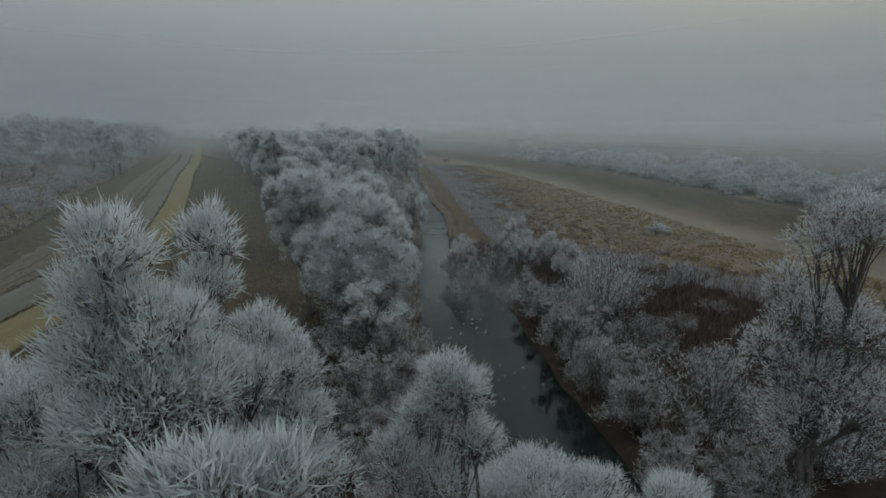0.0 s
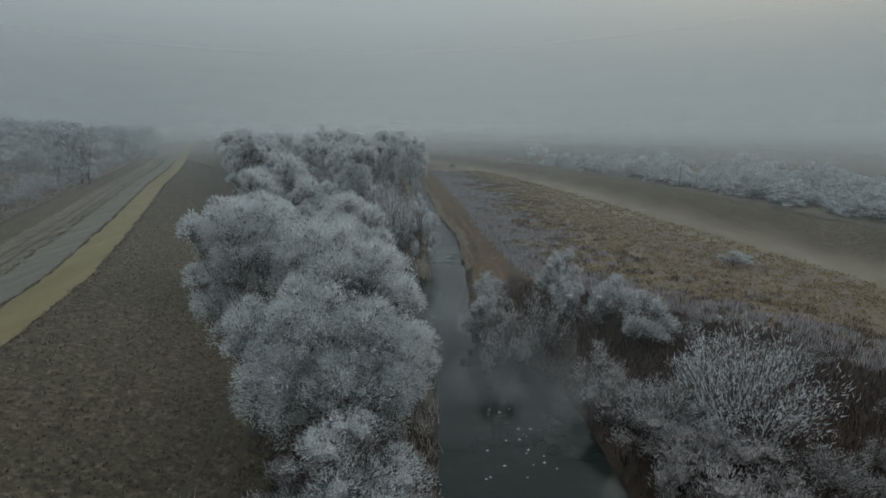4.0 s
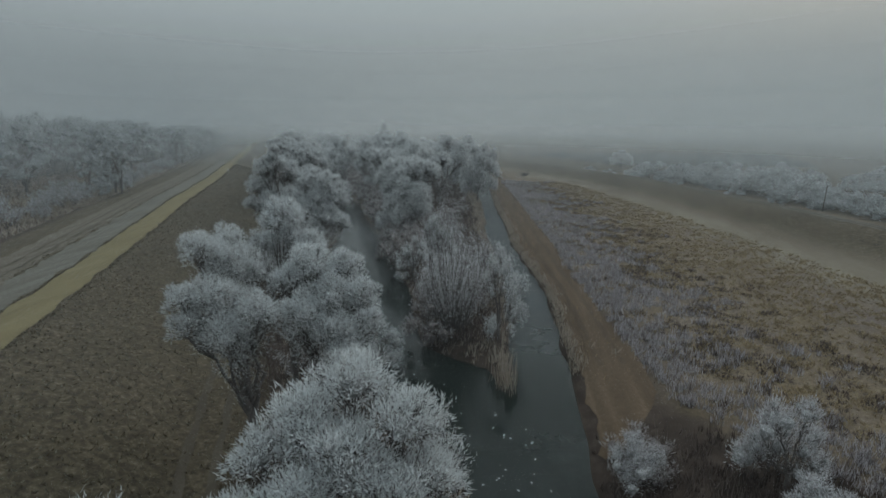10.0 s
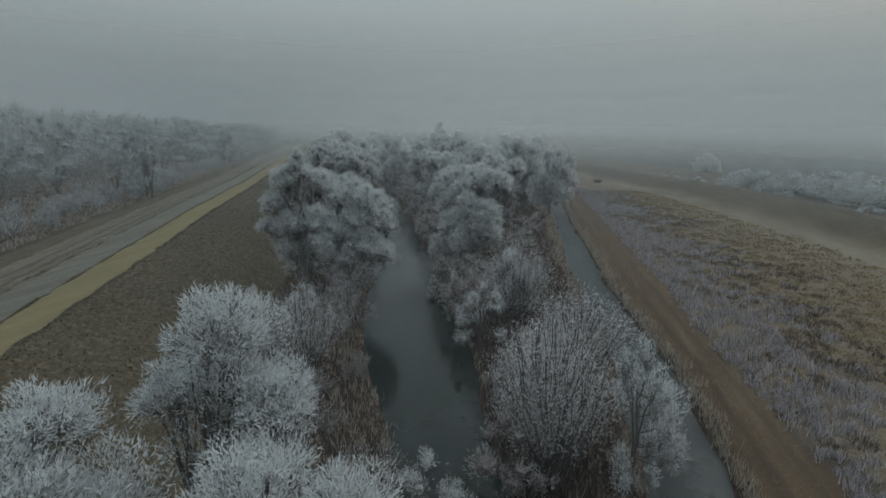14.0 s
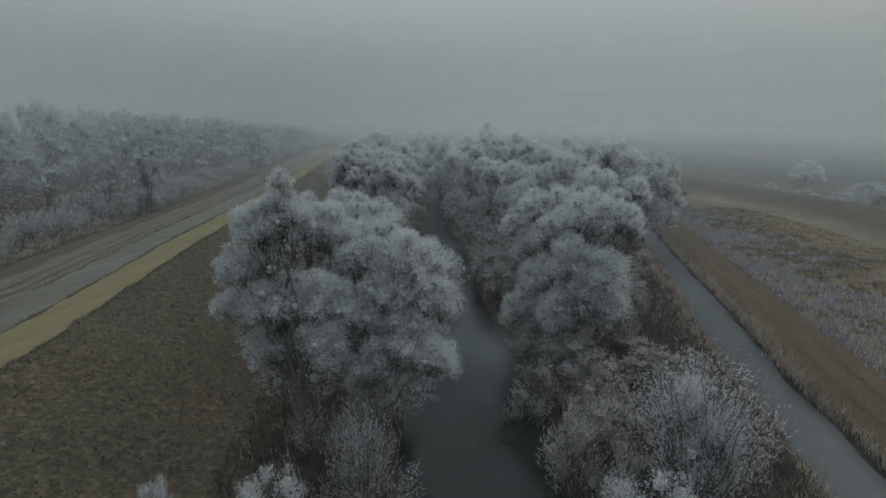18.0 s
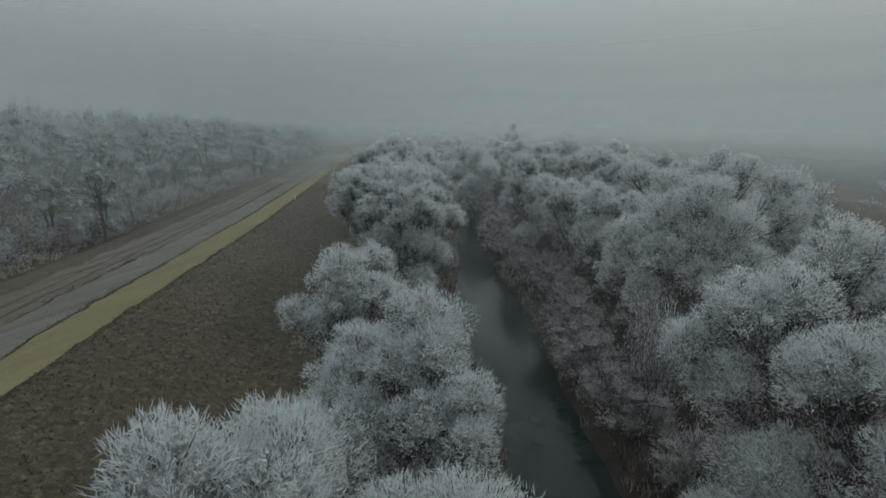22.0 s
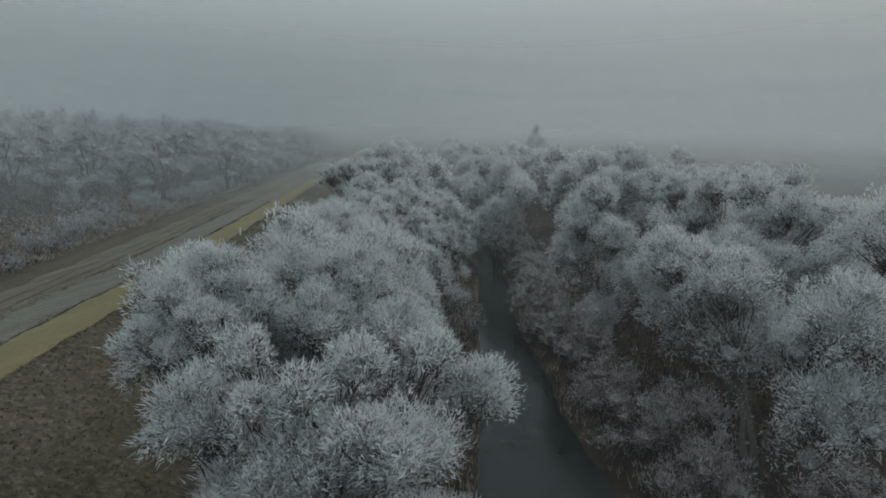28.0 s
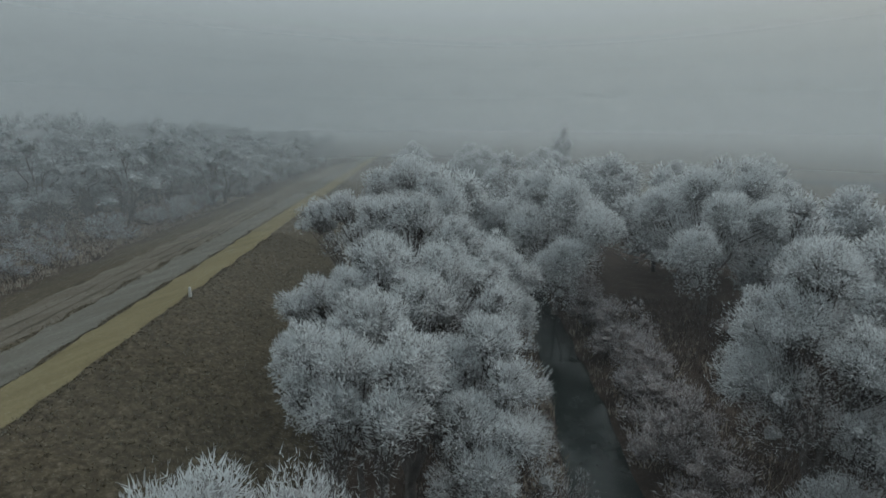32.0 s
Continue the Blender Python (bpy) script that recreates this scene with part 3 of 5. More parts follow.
        tip = c + shaped(aim, r * rng.uniform(0.84, 0.98, fans))
        foot = c - axis * r * 0.75 + rng.normal(size=(fans, 3)) * r * 0.05
        if near:
            quads.append(bristles(rng, foot, tip - foot, np.linalg.norm(tip - foot, axis=1) * 0.95, np.full(fans, trunk_r * 0.22)))
            index.append(np.full(fans, 3))
        # twigs in sprays round the tips of the branchlets
        m = int(n * 0.72)
        k = rng.integers(0, fans, m)
        along = (tip - foot)[k]
        along /= np.linalg.norm(along, axis=1, keepdims=True)
        back = rng.uniform(0, 1, m)
        base = tip[k] - along * (back * r * 0.42)[:, None] + rng.normal(size=(m, 3)) * r * 0.085
        way = along * 0.9 + axis * 0.35 + rng.normal(size=(m, 3)) * 0.38 + np.array([0, 0, 0.12 - 0.5 * droop])
        quads.append(bristles(rng, base, way, twig * rng.uniform(0.5, 1.3, m), twig * thick * rng.uniform(0.6, 1.35, m)))
        # here and below, deep and underside twigs are darkened: sparser frost and painted shade
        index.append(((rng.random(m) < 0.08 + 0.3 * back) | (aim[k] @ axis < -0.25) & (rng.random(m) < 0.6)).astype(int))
        # broader sprays that fill the body of the dome
        w = int(n * body)
        d = rng.normal(size=(w, 3)) + axis * 0.7
        d /= np.linalg.norm(d, axis=1, keepdims=True)
        base = c + shaped(d, r * rng.uniform(0.45, 0.82, w))
        way = d * 0.6 + axis * 0.5 + rng.normal(size=(w, 3)) * 0.45
        quads.append(bristles(rng, base, way, np.maximum(twig * 1.25, r * 0.14) * rng.uniform(0.6, 1.2, w), np.maximum(twig * thick * 1.5, r * 0.028) * rng.uniform(0.6, 1.4, w)))
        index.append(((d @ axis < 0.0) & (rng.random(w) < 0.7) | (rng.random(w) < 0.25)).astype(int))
        # and a finer cover over the whole dome
        m = n - m
        d = rng.normal(size=(m, 3)) + axis * 0.9
        d /= np.linalg.norm(d, axis=1, keepdims=True)
        base = c + shaped(d, r * rng.uniform(0.7, 0.92, m))
        way = d * 0.7 + axis * 0.4 + rng.normal(size=(m, 3)) * 0.5 + np.array([0, 0, -0.4 * droop])
        quads.append(bristles(rng, base, way, twig * rng.uniform(0.4, 1.0, m), twig * thick * rng.uniform(0.6, 1.35, m)))
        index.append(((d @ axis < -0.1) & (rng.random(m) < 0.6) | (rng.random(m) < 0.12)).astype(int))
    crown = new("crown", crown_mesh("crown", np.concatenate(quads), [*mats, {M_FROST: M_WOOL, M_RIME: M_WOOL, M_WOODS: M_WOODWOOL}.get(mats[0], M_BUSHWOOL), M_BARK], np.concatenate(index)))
    crown.parent = root
    tagged(crown, "twigs thick with white hoar frost")
    return tagged(root, label, category, group)


def spray_lump(rng, c, r, axis, count, twig, thick, close, droop=0.0, grey=0.0, heart_size=0.55):
    """A domed lump of rimed twigs: triangles and their material slots (frost, twig, shade-dark heart, bark)."""
    tris, slot = [], []
    waves = [(rng.normal(size=3) * f, rng.uniform(0, 6)) for f in (2.6, 3.4, 5.0)]

    def shaped(d, rad):
        p = d * (rad * (1 + sum(0.08 * np.sin(d @ a + q) for a, q in waves)))[:, None]
        up = p @ axis
        return p + axis * np.where(up > 0, up * 0.12, -up * 0.45)[:, None]

    # ball in the middle whose dark colour imitates the lump's inner shade
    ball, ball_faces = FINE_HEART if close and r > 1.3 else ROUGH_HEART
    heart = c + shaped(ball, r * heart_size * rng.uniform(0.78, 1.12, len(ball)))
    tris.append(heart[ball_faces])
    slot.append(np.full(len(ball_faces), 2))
    # sprays at the ends of branchlets
    fans = max(6, count // 22)
    aim = rng.normal(size=(fans, 3)) + axis * 0.8
    aim /= np.linalg.norm(aim, axis=1, keepdims=True)
    tip = c + shaped(aim, r * rng.uniform(0.86, 1.0, fans))
    foot = c - axis * r * 0.8 + rng.normal(size=(fans, 3)) * r * 0.05
    if close:
        tris.append(bristles(rng, foot, tip - foot, np.linalg.norm(tip - foot, axis=1) * 0.96, np.full(fans, 0.05)))
        slot.append(np.full(fans, 3))
    m = int(count * 0.6)
    k = rng.integers(0, fans, m)
    along = (tip - foot)[k]
    along /= np.linalg.norm(along, axis=1, keepdims=True)
    back = rng.uniform(0, 1, m)
    base = tip[k] - along * (back * r * 0.36)[:, None] + rng.normal(size=(m, 3)) * r * 0.1
    way = along * 0.9 + axis * 0.3 + rng.normal(size=(m, 3)) * 0.42 + np.array([0, 0, 0.1 - 0.5 * droop])
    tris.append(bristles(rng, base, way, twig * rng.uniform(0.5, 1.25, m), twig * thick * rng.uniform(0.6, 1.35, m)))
    # inner and underside twigs take slot 1: thinner frost plus painted shade
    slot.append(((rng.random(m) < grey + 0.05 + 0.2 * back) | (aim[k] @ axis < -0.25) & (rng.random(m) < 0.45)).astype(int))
    # tufts that fill the dome, and a finer cover over it
    for share, low, high, long, wide in ((1.15, 0.5, 0.93, 1.3, thick * 1.9 if close else 0.4), (0.5, 0.8, 1.0, 1.0, thick)):
        m = int(count * share)
        d = rng.normal(size=(m, 3)) + axis * 0.8
        d /= np.linalg.norm(d, axis=1, keepdims=True)
        deep = rng.uniform(low, high, m)
        base = c + shaped(d, r * deep)
        way = d * 0.75 + axis * 0.4 + rng.normal(size=(m, 3)) * 0.5 + np.array([0, 0, -0.4 * droop])
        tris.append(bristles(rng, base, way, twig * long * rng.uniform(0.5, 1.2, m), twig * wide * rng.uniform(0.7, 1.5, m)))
        # slot 1, mostly darker, colours shade into the depths and underside
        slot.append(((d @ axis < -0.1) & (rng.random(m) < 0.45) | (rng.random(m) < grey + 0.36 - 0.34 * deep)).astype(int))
    return tris, slot


def crown_tree(name, seedx, boughs, mats, label, foot=None, density=230, twig=0.22, thick=0.14, close=True, category="tree", group="", droop=0.0, core=1.0, depth=True):
    """A tree whose crown is a set of boughs, each a cluster of domed lumps: (x, y, top, radius). It stands at foot, on the ground."""
    rng = np.random.default_rng(seedx)
    root = new(name)
    b = np.array(boughs, float)
    if foot is None:
        w = b[:, 3] ** 2
        foot = (float((b[:, 0] * w).sum() / w.sum()), float((b[:, 1] * w).sum() / w.sum()))
    ground = height(*foot)
    b[:, :3] -= np.array([foot[0], foot[1], ground])
    tall = b[:, 2].max()
    girth = 0.10 + tall * 0.012
    fork = min(tall * 0.16, 2.2)
    v, f = tube([(0, 0, -0.5), (0.03, 0.02, fork * 0.4), (0, 0, fork * 1.15)], [girth * 1.5, girth * 1.15, girth * 0.95], 8)
    trunk = new("trunk", mesh_of("trunk", v, f, [M_BARK], shade=True))
    trunk.parent = root
    middle = np.array([0, 0, tall * 0.42])
    tris, slot = [], []
    for x, y, top, r in b:
        c = np.array([x, y, top - r])
        out = (c - middle) / (np.linalg.norm(c - middle) + 1e-6)
        axis = out * 0.5 + np.array([0, 0, 0.85])
        axis /= np.linalg.norm(axis)
        under = c - axis * r * 0.5
        a0 = rng.uniform(0, 6.28)
        start = np.array([math.cos(a0), math.sin(a0), 0]) * girth * 0.5 + np.array([0, 0, fork * rng.uniform(0.7, 1.1)])
        p = bent(rng, start, under, tall * 0.02, 8)
        bow = np.sin(np.linspace(0, math.pi, 8)) * 0.14
        p[:, 0] -= bow * x
        p[:, 1] -= bow * y
        thin = girth * (0.42 + 0.12 * min(r, 3))
        tubes = [tube(p, np.linspace(thin, thin * 0.3, 8), 6 if close else 4)]
        # twigs all along the limb
        n = int(density * 0.09 * np.linalg.norm(under - start))
        i = rng.integers(2, 7, n)
        base = p[i] + (p[np.minimum(i + 1, 7)] - p[i]) * rng.uniform(0, 1, n)[:, None] + rng.normal(size=(n, 3)) * 0.16
        tris.append(bristles(rng, base, rng.normal(size=(n, 3)) + np.array([0, 0, 0.5]), twig * rng.uniform(0.8, 2.0, n), twig * thick * rng.uniform(0.6, 1.2, n)))
        slot.append((rng.random(n) < 0.55).astype(int))
        # the dome of the bough, fuller masses behind and below it, greyed to paint in shade, and bumps over its upper
        # side
        masses = [(c, r * 0.9, 1.5, 0.0, 0.55 * core)]
        if r > 0.8 and depth:
            side = np.array([rng.uniform(-0.5, 0.5) * r, r * rng.uniform(0.9, 1.3), -r * rng.uniform(0.3, 0.6)])
            masses.append((c + side, r * 0.88, 0.7, 0.1, 0.62 * core))
        low = max(top - r * 2.3, r + 0.4)
        if depth:
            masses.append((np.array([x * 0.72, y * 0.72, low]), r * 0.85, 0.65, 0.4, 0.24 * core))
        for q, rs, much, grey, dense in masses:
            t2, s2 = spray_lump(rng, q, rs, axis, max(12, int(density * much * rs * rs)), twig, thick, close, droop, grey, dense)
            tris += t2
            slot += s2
        want = 3 if r < 0.8 or not close else 6 if r < 1.6 else 11
        share = 0.56 if r < 0.8 or not close else 0.45 if r < 1.6 else 0.37
        dirs, tries = [], 0
        while len(dirs) < want and tries < 400:
            tries += 1
            d = rng.normal(size=3) + axis * 0.55
            d /= np.linalg.norm(d)
            if d @ axis > -0.3 and all(d @ e < 0.55 + tries / 900 for e in dirs):
                dirs.append(d)
        for d in dirs:
            rs = r * share * rng.uniform(0.75, 1.15)
            q = c + d * (r - rs * rng.uniform(0.6, 0.9)) * np.array([1, 1, 1.06])
            ax = d * 0.6 + axis * 0.6
            ax /= np.linalg.norm(ax)
            tubes.append(tube(bent(rng, p[5], q - ax * rs * 0.6, 0, 4), [thin * 0.3, thin * 0.24, thin * 0.16, 0.012], 4 if close else 3))
            t2, s2 = spray_lump(rng, q, rs, ax, max(12, int(density * 0.75 * rs * rs)), twig, thick, close, droop, 0.0, 0.42 * core)
            tris += t2
            slot += s2
        v, f = join_tubes(tubes)
        limb = new("limb", mesh_of("limb", v, f, [M_BARK], shade=True))
        limb.parent = root
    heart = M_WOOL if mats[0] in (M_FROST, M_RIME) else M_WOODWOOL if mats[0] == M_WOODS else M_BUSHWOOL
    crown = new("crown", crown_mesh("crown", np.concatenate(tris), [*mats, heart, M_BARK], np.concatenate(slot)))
    crown.parent = root
    tagged(crown, "twigs thick with white hoar frost")
    root.matrix_basis = pose(foot[0], foot[1], ground)
    return tagged(root, label, category, group)


def loose_boughs(seedx, tall, wide, count):
    """Boughs spread over an egg-shaped crown round the middle of the tree."""
    rng, found, tries = np.random.default_rng(seedx), [], 0
    while len(found) < count and tries < 3000:
        tries += 1
        h, a = rng.uniform(0.0, 1.0), rng.uniform(0, 6.28)
        full = np.interp(h, [0, 0.3, 0.6, 1.0], [0.55, 0.72, 0.6, 0.05]) * wide
        r = wide * rng.uniform(0.28, 0.42)
        p = np.array([math.cos(a) * full, math.sin(a) * full, tall * (0.40 + 0.60 * h)])
        if all(np.linalg.norm((p - q) * np.array([1, 1, 0.8])) > wide * 0.46 * (1 - tries / 4500) for q, _ in found):
            found.append((p, r))
    return [(*p, r) for p, r in found]


def make_shrub(name, seedx, tall, wide, stems, per_stem, twig, mats, label="", category="shrub", group="", loose=1.0):
    """A shrub of many stems that fan out from its foot, with fine twigs along them."""
    rng = np.random.default_rng(seedx)
    root = new(name)
    tubes, quads, index = [], [], []
    for k in range(stems):
        a, o = rng.uniform(0, 2 * math.pi), math.sqrt(rng.uniform(0, 1)) * wide
        up = tall * rng.uniform(0.7, 1.05) * (1 - 0.35 * (o / wide) ** 2)
        tip = np.array([math.cos(a) * o, math.sin(a) * o, up])
        foot = tip * np.array([0.28, 0.28, 0]) + np.array([0, 0, -0.3])
        p = bent(rng, foot, tip, 0.0, 5)
        tubes.append(tube(p, np.linspace(0.045, 0.012, 5) * (tall / 4) ** 0.5, 3))
        n = per_stem
        t = rng.uniform(0.22, 1.0, n) ** 0.75
        f = t * 4
        i = np.minimum(f.astype(int), 3)
        base = p[i] + (p[i + 1] - p[i]) * (f - i)[:, None]
        along = (p[-1] - p[0]) / np.linalg.norm(p[-1] - p[0])
        way = along * 0.75 / loose + rng.normal(size=(n, 3)) * 0.55 * loose + np.array([0, 0, 0.25])
        base = base + rng.normal(size=(n, 3)) * wide * 0.065 * loose
        quads.append(bristles(rng, base, way, twig * rng.uniform(0.5, 1.3, n), twig * 0.14 * rng.uniform(0.6, 1.3, n)))
        index.append((rng.random(n) > t * 0.9).astype(int))
    v, f = join_tubes(tubes)
    stem = new("stem_clump", mesh_of("stem_clump", v, f, [M_BARK], shade=True))
    stem.parent = root
    crown = new("crown", crown_mesh("crown", np.concatenate(quads), mats, np.concatenate(index)))
    crown.parent = root
    return tagged(root, label, category, group)


used, sizes = set(), {}


def plant(kind, x, y, tall, wide, turn):
    """Plants a copy of a tree at a place, with its height and half width; the first planting takes the tree itself."""
    root, t0, w0 = kind
    if root.name not in sizes:
        crown = next(o for o in root.children if o.name.startswith("crown"))
        co = np.empty(len(crown.data.vertices) * 3, dtype=np.float32)
        crown.data.vertices.foreach_get("co", co)
        co = co.reshape(-1, 3)
        sizes[root.name] = float(np.percentile(co[:, 2], 99.7)), float(np.percentile(np.hypot(co[:, 0], co[:, 1]), 95))
    t0, w0 = sizes[root.name]
    m = pose(x, y, height(x, y), 0, 0, turn) @ Matrix.Diagonal((wide / w0, wide / w0, tall / t0, 1))
    if root.name in used:
        return copy_thing(root, m @ Matrix.Diagonal((*root.scale, 1)).inverted())
    used.add(root.name)
    root.matrix_basis = m
    return root


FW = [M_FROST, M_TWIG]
willow_label = "broad willow white with hoar frost beside the river"
river_trees = "frosted river trees"
#                      stems lumps clear lean  lump  droop
def kind_of(name, seedx, tall, wide, count, mats, label, group, **more):
    """A tree to be planted again and again, built round the origin."""
    return crown_tree(name, seedx, loose_boughs(seedx, tall, wide, count), mats, label, (0.0, 0.0), group=group, **more), tall, wide


MID = [kind_of("broad_willow_tree", 21 + k, 15, 6.5, 13 + k, FW, willow_label, river_trees, density=60, twig=0.36, thick=0.15, close=False, core=1.1) for k in range(3)]
SMALL = [(make_tree("young_willow_tree", 41 + k, 8, 3.0, 5, 16, 340, 0.2, FW, 0.0, 0.03, "small young tree with frosted twigs", "tree", river_trees, 0.37, 0.0, 0.16, 0.65), 8, 3.0) for k in range(2)]
UPRIGHT = [(make_shrub("island_bush", 48 + k, 9, 3.2, 95, 110, 0.30, [M_RIME, M_BUSH], "tall many-stemmed bush with reddish grey rimed twigs", "bush", "bank bushes", 1.7), 9, 3.2) for k in range(2)]
DOMES = [kind_of("dome_shrub", 57 + k, 5, 2.8, 7, [M_RIME, M_BUSH], "rounded shrub of fine frosted twigs on dark stems", "bank shrubs", category="shrub", density=170, twig=0.22, thick=0.1, droop=-0.5, core=0.9) for k in range(2)]
LIGHT = [kind_of("far_willow_tree", 61 + k, 15, 6.5, 12, FW, "frosted willow pale in the mist", "distant frosted trees", density=16, twig=0.6, thick=0.16, close=False, core=1.15) for k in range(3)]
WOODS = [kind_of("woodland_tree", 71 + k, 19, 5.5, 9, [M_WOODS, M_WOODS], "tall woodland tree grey with rime", "woodland trees", density=14, twig=0.5, thick=0.16, close=False, core=1.2, depth=k == 0) for k in range(4)]
DEEP = [(make_tree("deep_woodland_tree", 76 + k, 19, 6.0, 4, 11, 36, 1.1, [M_WOODS, M_WOODS], 0.0, 0.04 * k, "woodland tree fading into the mist", "tree", "woodland trees", 0.36, 0.0, 0.2, 0.8), 19, 6.0) for k in range(2)]
EDGE = [(make_tree("edge_tree", 88 + k, 15, 5.5, 8, 24, 130, 0.4, [M_WOODS, M_WOODS], 0.0, 0.06 * (1 - 2 * k), "pale leaning tree standing before the wood", "tree", "woodland trees", 0.27, -0.5, 0.15, 0.8), 15, 5.5) for k in range(2)]
HEDGE = [kind_of("hedge_bush", 91 + k, 6, 4.5, 7, [M_WOODS, M_RIME], "rounded white hedge bush beyond the dyke", "hedge beyond the dyke", category="bush", density=12, twig=0.55, thick=0.2, close=False, core=1.25, depth=False) for k in range(3)]
MOUNDS = [(make_tree("bank_bush", 95 + k, 4.5, 2.6, 5, 11, 102, 0.30, [M_BUSH, M_SHRUB], -0.3, 0.0, "rounded bank bush with pinkish grey rimed twigs", "bush", "bank bushes", 0.40, -0.4, 0.165, 0.5), 4.5, 2.6) for k in range(3)]
SHRUBS = [(make_shrub("willow_shrub", 51 + k, 5, 2.8, 70 if k < 2 else 36, 80 if k < 2 else 48, 0.26 if k < 2 else 0.32, [M_RIME, M_SHRUB] if k < 2 else [M_TWIG, M_SHRUB], "low willow shrub with rime on reddish twigs", "shrub", "bank shrubs"), 5, 2.8) for k in range(4)]
BUSHY = [(make_shrub("thicket_shrub", 81 + k, 4.5, 3.0, 20, 26, 0.9, [M_WOODS, M_SHRUB], "rimed thicket shrub at the edge of the wood", "shrub", "woodland shrubs"), 4.5, 3.0) for k in range(2)]

rows = random.Random(5)


def plant_row(kinds, places, shift=0):
    for i, (x, y, top, wide) in enumerate(places):
        plant(kinds[(i + shift) % len(kinds)], x, y, top - height(x, y), wide, rows.uniform(0, 360))


# west bank of the river, from the start onwards: each tree with its boughs as x, y, top, radius
crown_tree("willow_tree", 101, ((-4.6, 7.3, 18.9, 0.6), (-4.8, 7.5, 18.2, 0.7), (-4.2, 7.6, 17.8, 0.9), (-4.9, 7.2, 17.4, 0.7), (-3.9, 7.8, 16.9, 0.9), (-4.2, 9.7, 18.5, 0.6), (-4.3, 9.6, 17.7, 0.6), (-4.3, 7.2, 16.9, 1)),
           FW, "tall slender willow thick with hoar frost", group=river_trees, density=840, twig=0.2, thick=0.07, droop=-0.8, core=0.5)
crown_tree("willow_tree", 102, ((-3.8, 10.8, 16.3, 0.8), (-3.3, 10.6, 15.7, 0.8), (-4, 10.4, 15.6, 0.9), (-3, 10.2, 14.8, 0.8), (-3.9, 9.8, 14.6, 1.1), (-2.5, 9.8, 13.9, 0.8)),
           FW, "frosted willow with rounded boughs", group=river_trees, density=780, twig=0.19, thick=0.07, droop=-0.5, core=0.5)
crown_tree("willow_tree", 103, ((-6.4, 8, 16.2, 0.8), (-7.5, 8, 16.3, 1), (-5.3, 7.4, 16.1, 0.7), (-6.3, 7.6, 15.1, 0.9)),
           FW, "low spreading willow with frosted boughs", group=river_trees, density=780, twig=0.19, thick=0.07, droop=-0.4, core=0.5)
crown_tree("willow_tree", 104, ((-2.1, 4.6, 17.1, 0.7), (-1.6, 4.8, 16.9, 0.4), (-2.6, 4.5, 16.9, 0.5)),
           FW, "young willow with long frosted shoots", group=river_trees, density=800, twig=0.3, thick=0.06, droop=-0.8, core=0.4, depth=False)
crown_tree("young_willow_tree", 105, ((0.1, 12.5, 14.5, 0.9), (0.6, 12.4, 14.2, 0.7), (-0.6, 12.4, 13.5, 0.7), (0.8, 12.2, 13, 0.7), (-1.1, 12, 12.8, 0.8), (-0.3, 12, 12.2, 1)),
           FW, "slim young willow with a round white head", group=river_trees, density=840, twig=0.18, thick=0.07, droop=-0.4, core=0.6, depth=False)
crown_tree("young_willow_tree", 106, ((2.6, 13.5, 11, 1.6), (4.2, 13.5, 10.7, 1.1), (6.3, 13, 10.7, 1.1), (1.3, 13.5, 10.5, 1.1)),
           FW, "bushy young willow at the water's edge", group=river_trees, density=630, twig=0.2, thick=0.07, droop=-0.6, core=0.6)
crown_tree("willow_tree", 110, ((-9.1, 55, 14.1, 3.5), (-6.5, 55, 12.8, 2.2), (-12, 56, 13.2, 1.8), (-9.3, 51, 11.6, 2.8), (-12.5, 51, 10.4, 1.9), (-6.4, 51.5, 10.5, 2.1), (-4.4, 51.5, 9, 2.3), (-10.8, 49.5, 8.6, 2.5), (-7.6, 49.5, 8.4, 2), (-4.7, 50, 7.5, 1.8), (-4.4, 54, 10.8, 1.4)),
           FW, "broad domed willow white with hoar frost", group=river_trees, foot=(-8.2, 52.5), density=330, twig=0.19, thick=0.13)
crown_tree("willow_tree", 111, ((-16.9, 54.5, 14.6, 1.1), (-14.8, 55, 15.6, 1.9), (-13.3, 56.8, 15.5, 1.8), (-14.5, 54.8, 14.1, 1.9), (-12.9, 56, 13.8, 1.8), (-16.5, 53.5, 11.8, 1), (-15.8, 53.5, 10.4, 1.4), (-15.2, 54, 12.2, 1.3)),
           FW, "open willow with leaning frosted boughs", group=river_trees, foot=(-13.6, 53.0), core=0.7, density=330, twig=0.19, thick=0.13)
crown_tree("willow_tree", 112, ((-9.6, 66.5, 14.5, 1.3), (-11.1, 66, 13.5, 1.4), (-8, 66, 13.6, 1.3), (-7.2, 66, 11.8, 1.2), (-12.3, 65.5, 12.3, 1.1), (-9.5, 65, 13.1, 1.5), (-12.4, 63.5, 11.3, 1.3), (-10.5, 64, 12, 1.4), (-8, 64.5, 11.8, 1.4), (-6.3, 64, 10.4, 1.3), (-9.3, 62.5, 11.2, 1.5), (-7.6, 63, 10.3, 1.2)),
           FW, "willow with dark stems and tiered white boughs", group=river_trees, foot=(-9.2, 64.5), core=0.7, density=330, twig=0.19, thick=0.13)
